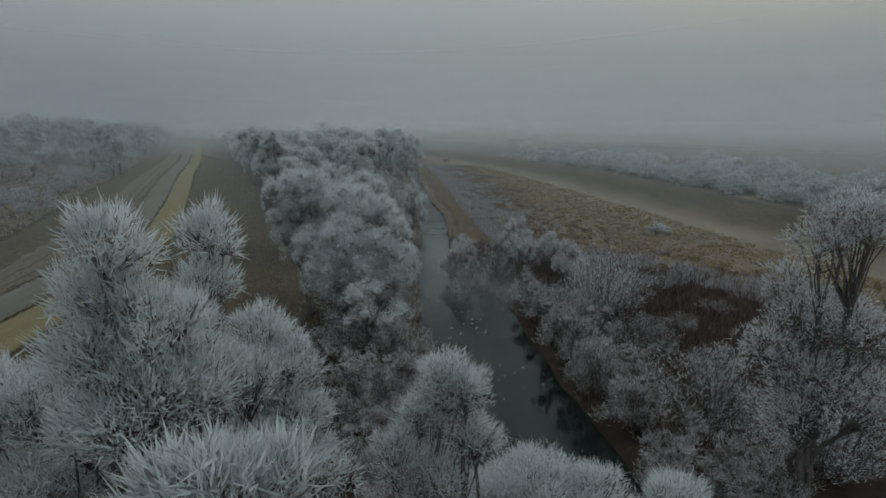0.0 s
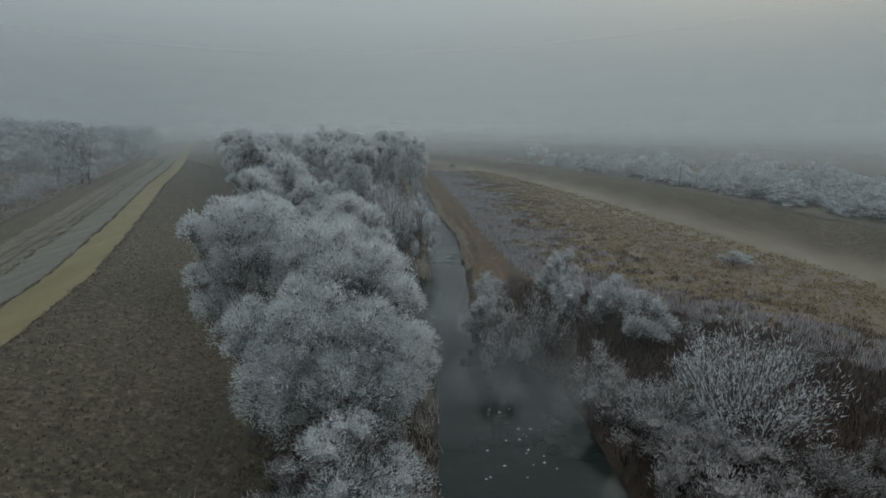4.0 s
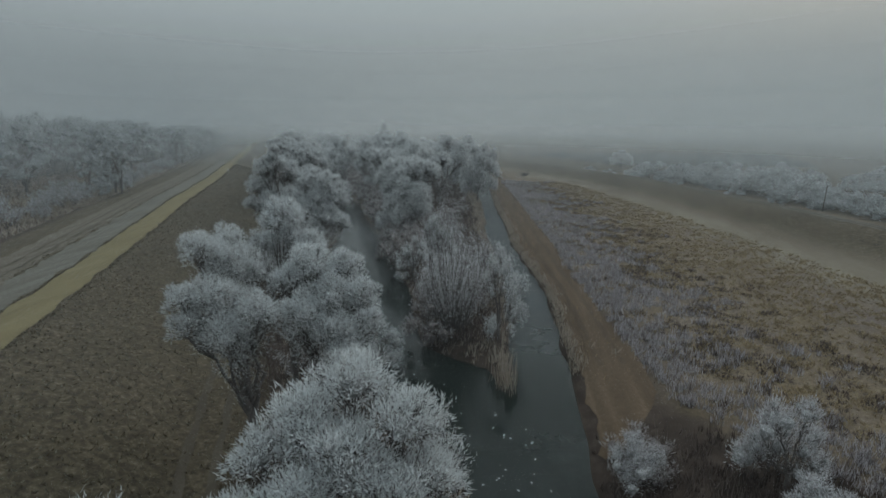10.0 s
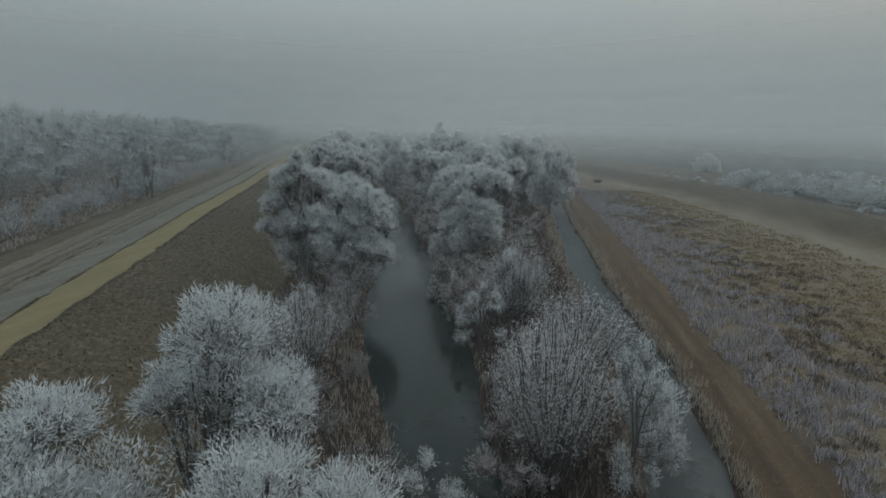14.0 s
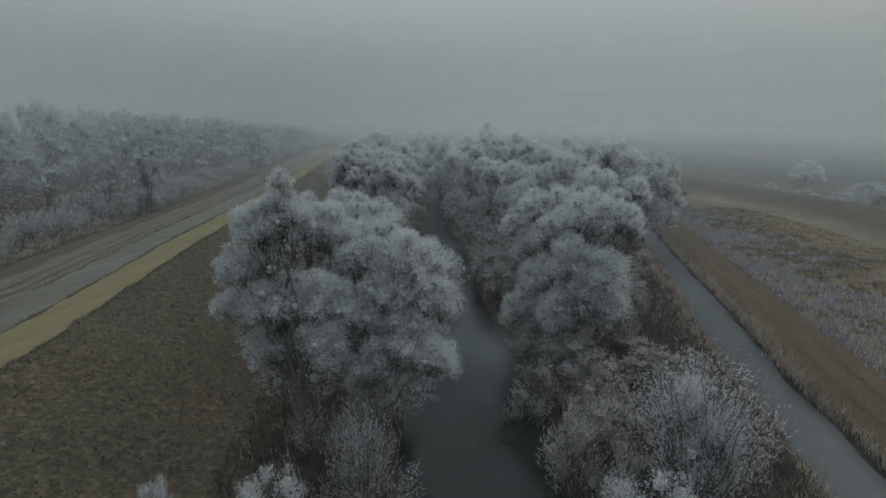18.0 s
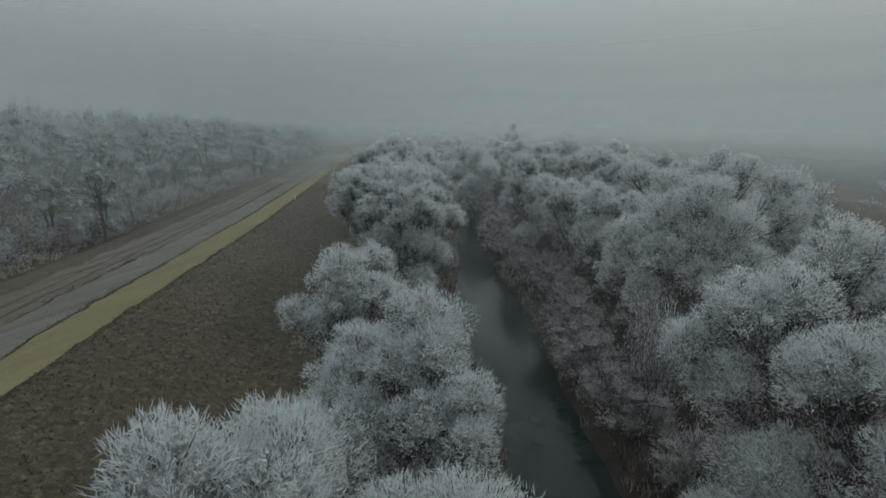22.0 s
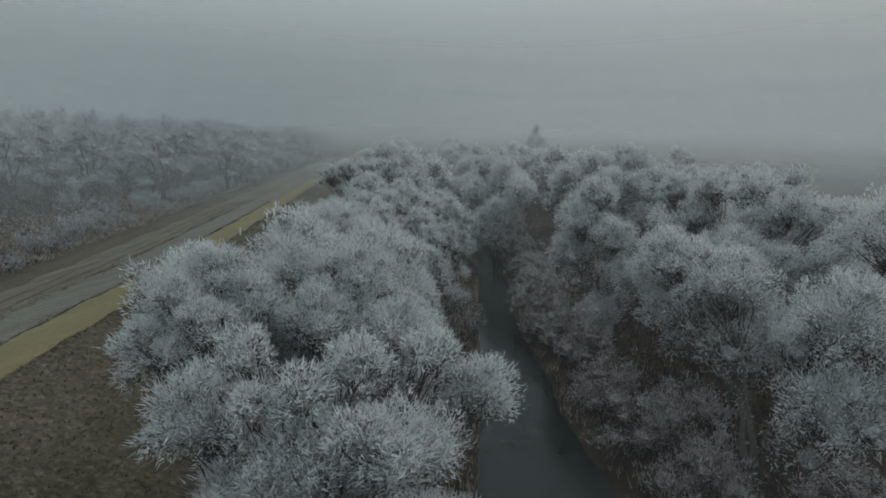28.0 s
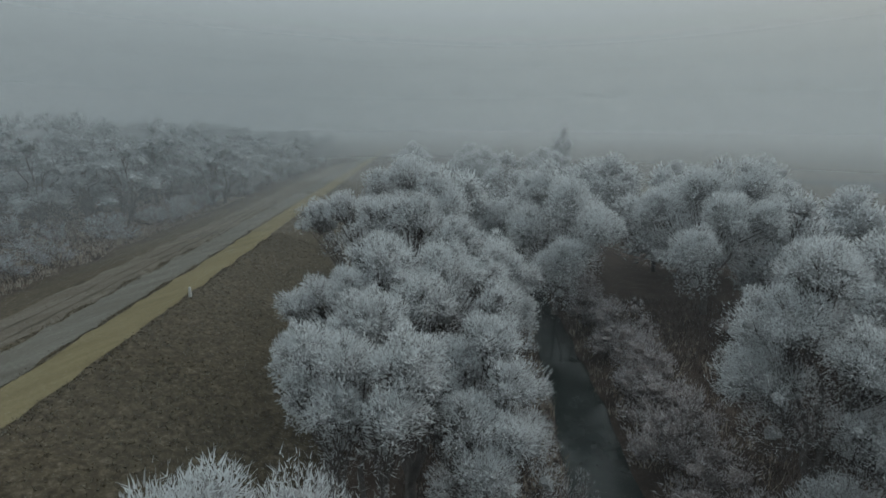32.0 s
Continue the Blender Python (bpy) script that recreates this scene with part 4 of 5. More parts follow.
crown_tree("willow_tree", 113, ((-22.2, 83, 15.2, 1.2), (-22.4, 80, 15.3, 1.2), (-21.5, 81.5, 14.4, 1.7), (-22.4, 78, 12.9, 1.1), (-21.1, 79, 13, 1.7), (-20.8, 82.5, 13.1, 1.1), (-18.7, 79, 12.2, 1.4), (-22.2, 77.5, 11.4, 0.9), (-20, 78, 11.1, 1.4)),
           FW, "wide willow with heavy frosted boughs", group=river_trees, foot=(-20.2, 80.5), core=0.75, density=330, twig=0.19, thick=0.13)
crown_tree("willow_tree", 114, ((-20.5, 87.5, 16.3, 1.6), (-18.5, 87, 14.3, 1.4), (-21.9, 87, 14.1, 1.3), (-19.8, 87.3, 14.7, 1.4)),
           FW, "narrow willow with a pointed frosted head", group=river_trees, foot=(-19.6, 86.0), core=0.75, density=330, twig=0.19, thick=0.13)
crown_tree("willow_tree", 115, ((-17, 83.3, 14.1, 1.7), (-15, 83.5, 13.7, 1.2), (-18.2, 82.5, 12.9, 1.3), (-13.7, 82.5, 12.2, 1.2), (-15.3, 82, 12.5, 1.7), (-13, 81.5, 10.7, 1), (-16.6, 80.5, 11.7, 1.6), (-14.8, 80.5, 10.6, 1.6), (-14, 80, 9.2, 1.3)),
           FW, "willow of many stems with domed white boughs", group=river_trees, foot=(-16.0, 82.0), core=0.75, density=330, twig=0.19, thick=0.13)
crown_tree("willow_tree", 116, ((-39.4, 130, 18.4, 0.8), (-39.5, 130.2, 17.2, 1.6), (-39.6, 130, 17.1, 1.1), (-40.7, 129.8, 16.6, 1.9), (-39.7, 135.5, 15.7, 2.2), (-42.1, 129.6, 13.8, 1.7), (-40.4, 134.5, 16.4, 1.3), (-43.1, 129.5, 10.9, 1.3), (-40.1, 129.8, 11.9, 2.3), (-37.9, 131, 12.2, 2.4), (-42, 135.5, 15.5, 1.1), (-39.5, 136.5, 15.7, 1.1), (-40.6, 129.5, 8.5, 1.6), (-37, 129.5, 9.4, 1.7)),
           FW, "tall willow with drooping frosted twigs", group=river_trees, foot=(-38.6, 129.6), density=330, twig=0.21, thick=0.1, droop=0.3)
crown_tree("willow_tree", 117, ((-35.9, 137.3, 14.5, 1.3), (-40.9, 138, 14.9, 1.2), (-37.4, 137, 14.2, 1.1), (-33.2, 135.3, 14.2, 2.5), (-36.5, 135, 13.6, 2.1), (-34.3, 134, 11.8, 2.3), (-31.4, 134, 11.6, 1.8), (-35.9, 132.5, 10.3, 2), (-32.8, 132.5, 9.3, 2.4), (-30.2, 132, 8.1, 1.5), (-34.4, 131, 7.2, 1.6), (-33.5, 136.5, 13.7, 1.2)),
           FW, "willow fanning out over the water", group=river_trees, foot=(-34.0, 130.2), density=330, twig=0.21, thick=0.1)
crown_tree("willow_tree", 118, ((-42, 151, 13.9, 1.8), (-45, 151, 11.9, 1.7), (-40.6, 149.5, 12.9, 1.7), (-42.3, 149, 12.4, 1.7), (-45.2, 149, 11, 1.7), (-38.7, 148, 11.6, 1.3), (-43.3, 147.5, 10.3, 1.8), (-40.4, 147.5, 10.8, 1.7), (-45.5, 148, 9.4, 1.3), (-38.2, 146.5, 10.4, 1.2), (-42.8, 146.5, 8.8, 1.4)),
           FW, "dense willow with many rounded white boughs", group=river_trees, foot=(-42.0, 148.5), density=300, twig=0.19)
crown_tree("willow_tree", 119, ((-49.9, 158, 13.8, 2), (-47.6, 158, 12.5, 1.6), (-51.9, 156, 11, 1.3), (-50.5, 156, 10.6, 1.2), (-49.8, 157, 11.8, 1.6), (-50.9, 165, 12.6, 1.7)),
           FW, "slim willow with small separate white heads", group=river_trees, foot=(-49.2, 157.0), density=260, twig=0.2)
crown_tree("willow_tree", 120, ((-58.7, 184.5, 17.7, 2.2), (-60.2, 179.5, 17, 2), (-56.4, 187, 17, 2.7), (-60.9, 178.5, 14.5, 1.4), (-59.1, 180.5, 15.5, 2), (-56.2, 183, 15.3, 2.3)),
           FW, "high rounded willow at the embankment foot", group=river_trees, density=220, twig=0.21)
crown_tree("willow_tree", 121, ((-57.3, 180.5, 14, 2.4), (-52.5, 181.5, 14.5, 2.2), (-49.9, 182, 13.3, 1.4), (-54.5, 180, 13, 2.4), (-57.3, 178.5, 10.7, 1.8), (-52.8, 178, 10.9, 2.1), (-50.1, 178, 10.4, 1.5), (-57, 175.5, 8.9, 1.7), (-54.6, 175.5, 8, 1.8), (-51.1, 175.5, 8.4, 1.9), (-57.1, 174, 6.7, 1.4), (-59.6, 174.5, 8.2, 1), (-54.4, 175.5, 16.2, 0.8), (-51.8, 176.5, 16, 1), (-53.5, 174.5, 15.2, 0.7), (-50.5, 174.5, 15.2, 0.9), (-50.6, 179, 15.5, 0.9), (-49.7, 174.5, 14.7, 0.8), (-52.4, 175, 15.6, 0.8), (-56, 175.5, 14.8, 1.6), (-52.6, 174.8, 14.6, 1.7), (-50.2, 176, 14.5, 1.4), (-54.7, 175.2, 12.2, 1.6), (-51.3, 175, 12.2, 1.6), (-56.2, 174.8, 10, 1.3)),
           FW, "tall willow with boughs hanging to the bank", group=river_trees, foot=(-54.0, 177.8), density=270, twig=0.2, droop=0.2)
crown_tree("willow_tree", 122, ((-58.2, 179, 17.5, 1.3), (-58.2, 177, 16.9, 0.9), (-57, 177, 16.4, 1), (-58.4, 176, 15.8, 0.7), (-57, 179, 16.6, 1.1), (-57.4, 176, 15.3, 0.6), (-57.2, 182, 17.1, 1.5), (-55.1, 182.5, 17, 1.7), (-55, 180, 16.1, 1.5), (-52.6, 181, 15.7, 1.5)),
           FW, "willow crown pushed over the embankment slope", group=river_trees, density=500, twig=0.19, thick=0.09)
crown_tree("willow_tree", 123, ((-64.2, 194.8, 16.4, 1.8), (-65.9, 194.3, 15.4, 1.5), (-62.4, 194.5, 16.2, 1.4), (-60.4, 194.2, 15.9, 1.2), (-66.4, 193.5, 14.1, 1.2), (-58.1, 194, 14.8, 1.1), (-63.1, 192.8, 14.6, 1.5), (-59.9, 192.5, 14.8, 1.4), (-60.6, 191, 14.1, 1.5), (-58, 191.5, 14.7, 1.4), (-62.6, 190.5, 13.4, 1.3), (-56.1, 191, 14.1, 1), (-65.1, 190, 12.6, 1.2), (-58.5, 189.3, 13.9, 1.4), (-66.7, 189.5, 11.8, 1.1), (-55, 190, 13.5, 0.8)),
           FW, "low wide willow with a dense white top", group=river_trees, density=520, twig=0.2, thick=0.1, core=1.2)
crown_tree("willow_tree", 124, ((-67.9, 208, 15.6, 1.6), (-68.8, 205, 15.1, 1.3), (-64.9, 205, 15.3, 1.4), (-66.9, 204.5, 15, 1.2), (-66.8, 203.5, 13.8, 1.1), (-64.6, 203.5, 14, 1.1), (-68.5, 204, 13.7, 0.8)),
           FW, "willow with round frosted domes", group=river_trees, density=330, twig=0.19)
crown_tree("willow_tree", 125, ((-63.6, 211, 14.1, 1.5), (-65, 210, 13.2, 1.4), (-62.4, 209.5, 12.8, 1.2), (-63.4, 207.5, 12.1, 1.4), (-61.7, 207.5, 11.5, 1), (-62.3, 206, 10.9, 1.2), (-65.4, 208.5, 12.7, 1.3)),
           FW, "willow leaning out over the river", group=river_trees, foot=(-64.2, 208.4), density=330, twig=0.19)
crown_tree("willow_tree", 126, ((-69.9, 213, 16.8, 1.8), (-67.5, 216, 16, 1.9), (-67.4, 212, 15.5, 1.7), (-66.5, 219, 14.9, 1.6), (-64.1, 214, 14.7, 1.2), (-70.4, 211, 15.4, 1.3), (-73.6, 213, 14.3, 1.3), (-75.1, 213, 13.4, 1.1)),
           FW, "row willow with a broad white crown", group=river_trees, density=240, twig=0.21)
crown_tree("willow_tree", 127, ((-82.3, 226.5, 16.3, 1.6), (-80, 227, 17, 1.6), (-74.5, 222, 17.6, 1.9), (-71.6, 222, 17.9, 1.8), (-68.9, 221, 16.7, 1.6), (-68.1, 226, 14.1, 1.6)),
           FW, "row willow with small white heads", group=river_trees, density=200, twig=0.23)
crown_tree("willow_tree", 128, ((-81.8, 243, 19.1, 2.7), (-77.4, 240, 18, 2.5), (-86.2, 245, 17.4, 2.2), (-75.5, 238, 16.1, 1.9)),
           FW, "tall row willow fading into the mist", group=river_trees, density=120, twig=0.3, close=False)
plant_row(SMALL, ((-63.5, 213, 9.5, 3.6), (-65.6, 224, 9.0, 3.4), (-68.5, 231, 9.5, 3.6), (-72, 246, 9.5, 4.0), (-60.5, 200.5, 9.0, 3.0), (-69.5, 200.0, 11.5, 2.6)))
plant_row(MID, ((-76.0, 219.0, 13.0, 4.5), (-78, 232, 14.0, 5.0), (-70.5, 236, 12.5, 4.2), (-92, 256, 14, 5.5)), 2)
plant_row(LIGHT, ((-85, 266, 16.5, 7), (-98, 280, 15, 6.5), (-104, 296, 16, 6.5), (-112, 315, 15, 7), (-122, 340, 16, 7), (-133, 366, 16, 7), (-146, 396, 16, 8), (-162, 430, 16, 8)), 1)
plant_row(SMALL, ((-6.2, 43.7, 7.2, 3.4), (-16.5, 98.0, 5.0, 2.4)))
# the strip between river and ditch
crown_tree("willow_tree", 130, ((-21.9, 150, 15.6, 2.8), (-19.1, 149.5, 14.9, 1.7), (-24.8, 152, 13.6, 2.2), (-20.5, 147, 11.2, 2.3), (-23.1, 147.5, 12.1, 2.2), (-25.8, 151, 9.3, 2.4), (-19.8, 146, 8.5, 1.6), (-23.8, 147.5, 7.6, 2.1), (-27.7, 152, 5.4, 2.1), (-21.5, 146.5, 9.4, 1.8), (-18.2, 149, 13.5, 0.9)),
           FW, "broad willow with tiered frosted boughs", group=river_trees, foot=(-22.4, 149.5), density=270, twig=0.2)
crown_tree("willow_tree", 131, ((-27.5, 156, 14.8, 2), (-25, 157, 15.2, 2), (-21.7, 161.5, 16.7, 2.4), (-17.9, 160.5, 15.9, 1.6), (-19.9, 159, 15, 1.8), (-29.5, 156, 12.4, 1.5), (-27.8, 155, 11.1, 1.8)),
           FW, "willow with high white heads", group=river_trees, foot=(-24.0, 158.0), density=240, twig=0.21)
crown_tree("willow_tree", 132, ((-26.2, 180, 17.5, 2.9), (-29.4, 181, 15.6, 2.5), (-23.9, 179, 15.4, 2.3), (-32.1, 182, 13.5, 2.6), (-26.4, 178.5, 13.7, 2.7), (-29.7, 179, 12.2, 2.6), (-33.1, 181.5, 9.9, 2), (-22.9, 177.5, 12.3, 2), (-30.5, 178.5, 8.8, 2.1), (-26.1, 177, 11, 2.3)),
           FW, "spreading willow on dark forked limbs", group=river_trees, foot=(-27.5, 179.5), density=200, twig=0.22, core=0.6, depth=False)
crown_tree("willow_tree", 133, ((-17.1, 194, 17.4, 2.5), (-20.7, 195.5, 18.4, 2.1), (-17, 192, 14.7, 2.4), (-27.9, 200, 16.5, 2.7), (-31.6, 203, 17.4, 2.5)),
           FW, "open willow with separate pale heads", group=river_trees, density=170, twig=0.24, core=0.6, depth=False)
crown_tree("willow_tree", 134, ((-35.8, 192.5, 15, 2.5), (-32.3, 191, 14.5, 2.1), (-36, 191, 11.6, 2.4), (-39.8, 199, 15, 2.8), (-42.4, 202, 15.2, 2.6)),
           FW, "rounded willow over the brushwood", group=river_trees, density=190, twig=0.23)
crown_tree("willow_tree", 135, ((-42.6, 211, 12.9, 2.7), (-37.9, 211, 14.1, 2.8), (-35.2, 209, 13.4, 2.2), (-39.4, 208.5, 11.4, 2.5), (-35.8, 207, 9.7, 2.4), (-42.3, 210, 9.4, 2.2), (-32.1, 208, 14.2, 2.3), (-30.1, 206, 12.9, 2.5), (-33.1, 206, 9.9, 2.1)),
           FW, "wide willow of many rounded boughs", group=river_trees, foot=(-37.0, 209.5), density=230, twig=0.21)
crown_tree("willow_tree", 136, ((-48.9, 222.5, 16.6, 2.2), (-50.3, 221.5, 14.1, 2.6), (-46.8, 219, 13.2, 2.4), (-46, 218, 9.7, 2.4), (-51.1, 221, 10.9, 2.2), (-47.8, 217.5, 5.7, 2.2)),
           FW, "pointed willow beside the river", group=river_trees, foot=(-48.2, 220.5), density=220, twig=0.21)
crown_tree("willow_tree", 137, ((-41.1, 229, 16.7, 2.4), (-37.9, 224, 17.5, 2.3), (-36, 216, 18.1, 2.3), (-33.7, 213, 17.1, 1.9), (-31.5, 210.5, 16.8, 2), (-39.2, 224, 14.7, 2.2), (-36, 214, 15.5, 2.2)),
           FW, "long willow crown in the island wood", group=river_trees, foot=(-36.4, 219.0), density=190, twig=0.23)
crown_tree("willow_tree", 138, ((-52.1, 262, 18, 3.7), (-46, 263, 18.4, 3.3), (-56.3, 258, 15.5, 2.9), (-49.5, 256, 15.4, 3.1), (-45.6, 256, 15, 2.4), (-52.9, 250, 12.4, 2.9)),
           FW, "large pale willow in the island wood", group=river_trees, foot=(-50.5, 258.0), density=120, twig=0.3, close=False)
crown_tree("willow_tree", 139, ((-66.4, 256, 16, 4), (-70.9, 262, 16.8, 3.3), (-62.5, 250, 14.2, 3), (-71, 256, 12.3, 3.1), (-65.6, 248, 10.6, 3), (-77.6, 268, 12, 3.3)),
           FW, "pale willow at the bend of the river", group=river_trees, foot=(-67.5, 256.0), density=120, twig=0.3, close=False)
plant_row(MID, ((-13.6, 207, 16.0, 5.4), (-18.7, 229, 17.5, 7), (-37, 241, 16.0, 7.0), (-27, 250, 16.3, 7.0)), 1)
plant_row(LIGHT, ((-56, 277, 16.6, 7), (-48.5, 274, 17.8, 7), (-30, 281, 14.3, 7), (-36, 315, 16.8, 7.5), (-74, 285, 16.5, 7), (-66, 305, 17, 8), (-92, 330, 16, 8), (-70, 330, 15, 8), (-110, 365, 16, 8), (-84, 360, 15, 8), (-125, 400, 16, 9), (-95, 400, 15, 9), (-96.8, 460, 23.0, 5.5), (50, 335, 9, 6), (-50, 345, 14, 8), (-22, 262, 14, 6), (-42, 260, 15, 6)), 2)
plant_row(SMALL, ((-17.8, 124.5, 6.4, 3.0), (-15.3, 130.5, 8.4, 2.4)), 1)
crown_tree("gaunt_willow_tree", 140, ((17.1, 23, 17.3, 1.7), (16.5, 23.5, 16.1, 1.5), (17.9, 22.5, 17.2, 1.4), (16.3, 25, 13.8, 1.3), (16.8, 24, 13, 1.8), (18.4, 23, 12.7, 2), (15.3, 24, 11.1, 1.6), (16.8, 23, 10.1, 2), (18.9, 22, 9.7, 1.9), (16.1, 23, 8.2, 1.5)),
           [M_RIME, M_BUSH], "gaunt dark-limbed tree with thin grey rime", group=river_trees, density=120, twig=0.24, thick=0.09, core=0.35, depth=False)
# shrubs along the banks
plant_row(SHRUBS, ((21.5, 27.7, 6.0, 4.0), (16, 52.2, 7.9, 4.4), (17.2, 32.9, 6.2, 3.9), (6.8, 68.6, 5.4, 2.4)))
plant_row(SHRUBS, ((18.6, 58.5, 5.6, 3.6),), 2)
plant_row(SHRUBS, ((-30.0, 168.5, 10.2, 2.2),))
plant_row(DOMES, ((37.6, 95.5, 3.0, 2.1), (11.4, 81.4, 6.6, 2.6), (14.8, 73.4, 5.6, 2.4), (15.8, 68.3, 5.6, 2.3), (2.9, 81.6, 3.6, 1.9), (2.2, 71.5, 4.4, 2.2), (10.6, 77.0, 4.6, 2.2), (13.0, 51.0, 4.2, 2.2)))
plant_row(UPRIGHT, ((-10.4, 105.0, 10.6, 3.6), (-14.8, 131.2, 9.2, 3.4), (-8.4, 119.1, 8.0, 4.2), (-11.2, 111.0, 7.2, 3.4), (-31.2, 113.4, 8.2, 3.2)))
plant_row(SMALL, ((-5.6, 104.0, 9.9, 2.7),), 1)
plant_row(SMALL, ((-38.2, 117.4, 6.6, 0.9), (-34.4, 119.6, 6.4, 2.2)))
plant_row(SHRUBS, ((-33.2, 127.0, 5.4, 1.9), (12.0, 54.0, 4.0, 2.6)))
plant_row(MOUNDS, ((11.5, 36.9, 4.8, 1.9), (12.5, 32.5, 4.6, 1.9), (10.8, 42.8, 5.4, 2.8), (3.4, 67.2, 5.0, 2.4), (3.0, 73, 4.4, 2.0), (3.4, 82.4, 3.6, 2.1), (-1.5, 30, 4.5, 2.5), (-3.5, 35.5, 4.8, 2.6), (-6.5, 49.5, 4.6, 2.5), (-5.5, 32, 4.2, 2.3), (-8.5, 38.5, 4.2, 2.2), (-9.2, 46, 4.0, 2.2), (-2.5, 40.5, 4.2, 2.3), (-12.5, 103, 5.0, 2.8), (-14.2, 111, 5, 2.6), (-20.6, 130.0, 6.0, 2.8)))
plant_row(MOUNDS, ((14.0, 46.5, 4.6, 2.4), (14.5, 39.0, 3.8, 2.0), (16.5, 25.0, 5.0, 2.8), (20.5, 38.0, 4.0, 2.2), (9.5, 59.0, 3.6, 2.0), (-8.6, 109.0, 5.2, 2.6), (-12.0, 117.5, 4.6, 2.6), (-24.8, 140.5, 4.2, 2.4)), 1)
bank_rng = random.Random(9)
for k in range(52):
    y = 134 + k * 2.7 + bank_rng.uniform(-1, 1)
    x = float(at(ISLE_W, y)) + bank_rng.uniform(2.3, 4.6)
    plant(MOUNDS[k % 3], x, y, bank_rng.uniform(3.2, 5.2), bank_rng.uniform(2.2, 3.4), bank_rng.uniform(0, 360))
for k in range(28):
    y = 142 + k * 4.1 + bank_rng.uniform(-2, 2)
    x = bank_rng.uniform(float(at(ISLE_W, y)) + 6, float(at(ISLE_E, y)) - 3)
    plant(MOUNDS[bank_rng.randrange(3)], x, y, bank_rng.uniform(2.5, 4.6), bank_rng.uniform(1.8, 3.2), bank_rng.uniform(0, 360))
for k in range(18):
    y = 14 + k * 2.7 + bank_rng.uniform(-1, 1)
    plant(MOUNDS[k % 3], float(at(RIVER_E, y)) + bank_rng.uniform(1.2, 3.4), y, bank_rng.uniform(2.6, 4.4), bank_rng.uniform(1.7, 2.6), bank_rng.uniform(0, 360))
for k in range(14):
    y = 19 + k * 2.4 + bank_rng.uniform(-1, 1)
    plant(MOUNDS[k % 3], float(at(RIVER_W, y)) - bank_rng.uniform(1.5, 6), y, bank_rng.uniform(2.8, 4.6), bank_rng.uniform(1.8, 2.6), bank_rng.uniform(0, 360))
for k in range(16):
    y = 16 + k * 2.8 + bank_rng.uniform(-1.5, 1.5)
    plant(SHRUBS[2 + k % 2], float(at(RIVER_E, y)) + bank_rng.uniform(4, 12), y, bank_rng.uniform(1.6, 3.2), bank_rng.uniform(1.5, 2.4), bank_rng.uniform(0, 360))
for k in range(34):
    y = bank_rng.uniform(20, 76)
    x = float(at(RIVER_E, y)) + 7 + bank_rng.uniform(0, 1) * (float(at(WILD_E, y)) - float(at(RIVER_E, y)) - 8)
    plant(SHRUBS[2 + k % 2], min(x, 50), y, bank_rng.uniform(1.0, 2.0), bank_rng.uniform(1.0, 2.0), bank_rng.uniform(0, 360))
for k in range(42):
    y = 18 + k * 5.1 + bank_rng.uniform(-1.5, 1.5)
    x = float(at(RIVER_W, y)) - bank_rng.uniform(1.2, 7)
    plant(SHRUBS[2 + k % 2], x, y, bank_rng.uniform(1.8, 3.6), bank_rng.uniform(1.6, 2.8), bank_rng.uniform(0, 360))

# the wood behind the embankment, with a clearing at its edge
wood_rng = random.Random(21)
for lat in (30, 42, 54, 67, 82, 99, 120, 145):
    for k in range(30):
        y = 150 + k * 11.5 + wood_rng.uniform(-4.5, 4.5)
        x = float(at(ROAD, y)) - (lat + wood_rng.uniform(-5, 5)) / 0.924
        if lat < 95 and y < 188 or math.hypot((x + 158) / 36, (y - 234) / 27) < 1 or lat < 40 and y < 292 or lat < 52 and y < 262:
            continue
        kind = WOODS[wood_rng.randrange(4)] if lat < 90 else DEEP[wood_rng.randrange(2)]
        plant(kind, x, y, (13 + lat * 0.105) * wood_rng.uniform(0.85, 1.1), wood_rng.uniform(6.0, 8.4), wood_rng.uniform(0, 360))
for k in range(105):
    y = 60 + k * 3.6 + wood_rng.uniform(-2, 2)
    x = float(at(ROAD, y)) - (28 + abs(wood_rng.gauss(0, 9))) / 0.924
    plant(BUSHY[k % 2], x, y, wood_rng.uniform(2.0, 5.5), wood_rng.uniform(2.0, 4.0), wood_rng.uniform(0, 360))
for x, y, t in ((-114, 196, 14), (-119, 200, 16), (-128, 209, 17), (-124, 203, 12), (-121, 192, 12)):
    plant(EDGE[int(t) % 2], x, y, t, 5.0, wood_rng.uniform(0, 360))
# bushes and trees beyond the far dyke: a billowing hedge, with more behind it in the mist
for k in range(66):
    y = 78 + k * 3.1 + wood_rng.uniform(-2, 2)
    swell = 0.5 + 0.5 * math.sin(y * 0.09 + 0.6) * math.sin(y * 0.037)
    t = wood_rng.uniform(3.6, 5.2) + 3.0 * swell
    plant(HEDGE[k % 3], float(at(DYKE, y)) + 27 + wood_rng.uniform(-2, 3) + 2 * swell, y, t, t * wood_rng.uniform(0.85, 1.15), wood_rng.uniform(0, 360))
for k in range(44):
    y = 84 + k * 4.6 + wood_rng.uniform(-3, 3)
    t = wood_rng.uniform(4.5, 7.5)
    plant(HEDGE[k % 3], float(at(DYKE, y)) + wood_rng.uniform(38, 92), y, t, t * wood_rng.uniform(0.9, 1.3), wood_rng.uniform(0, 360))
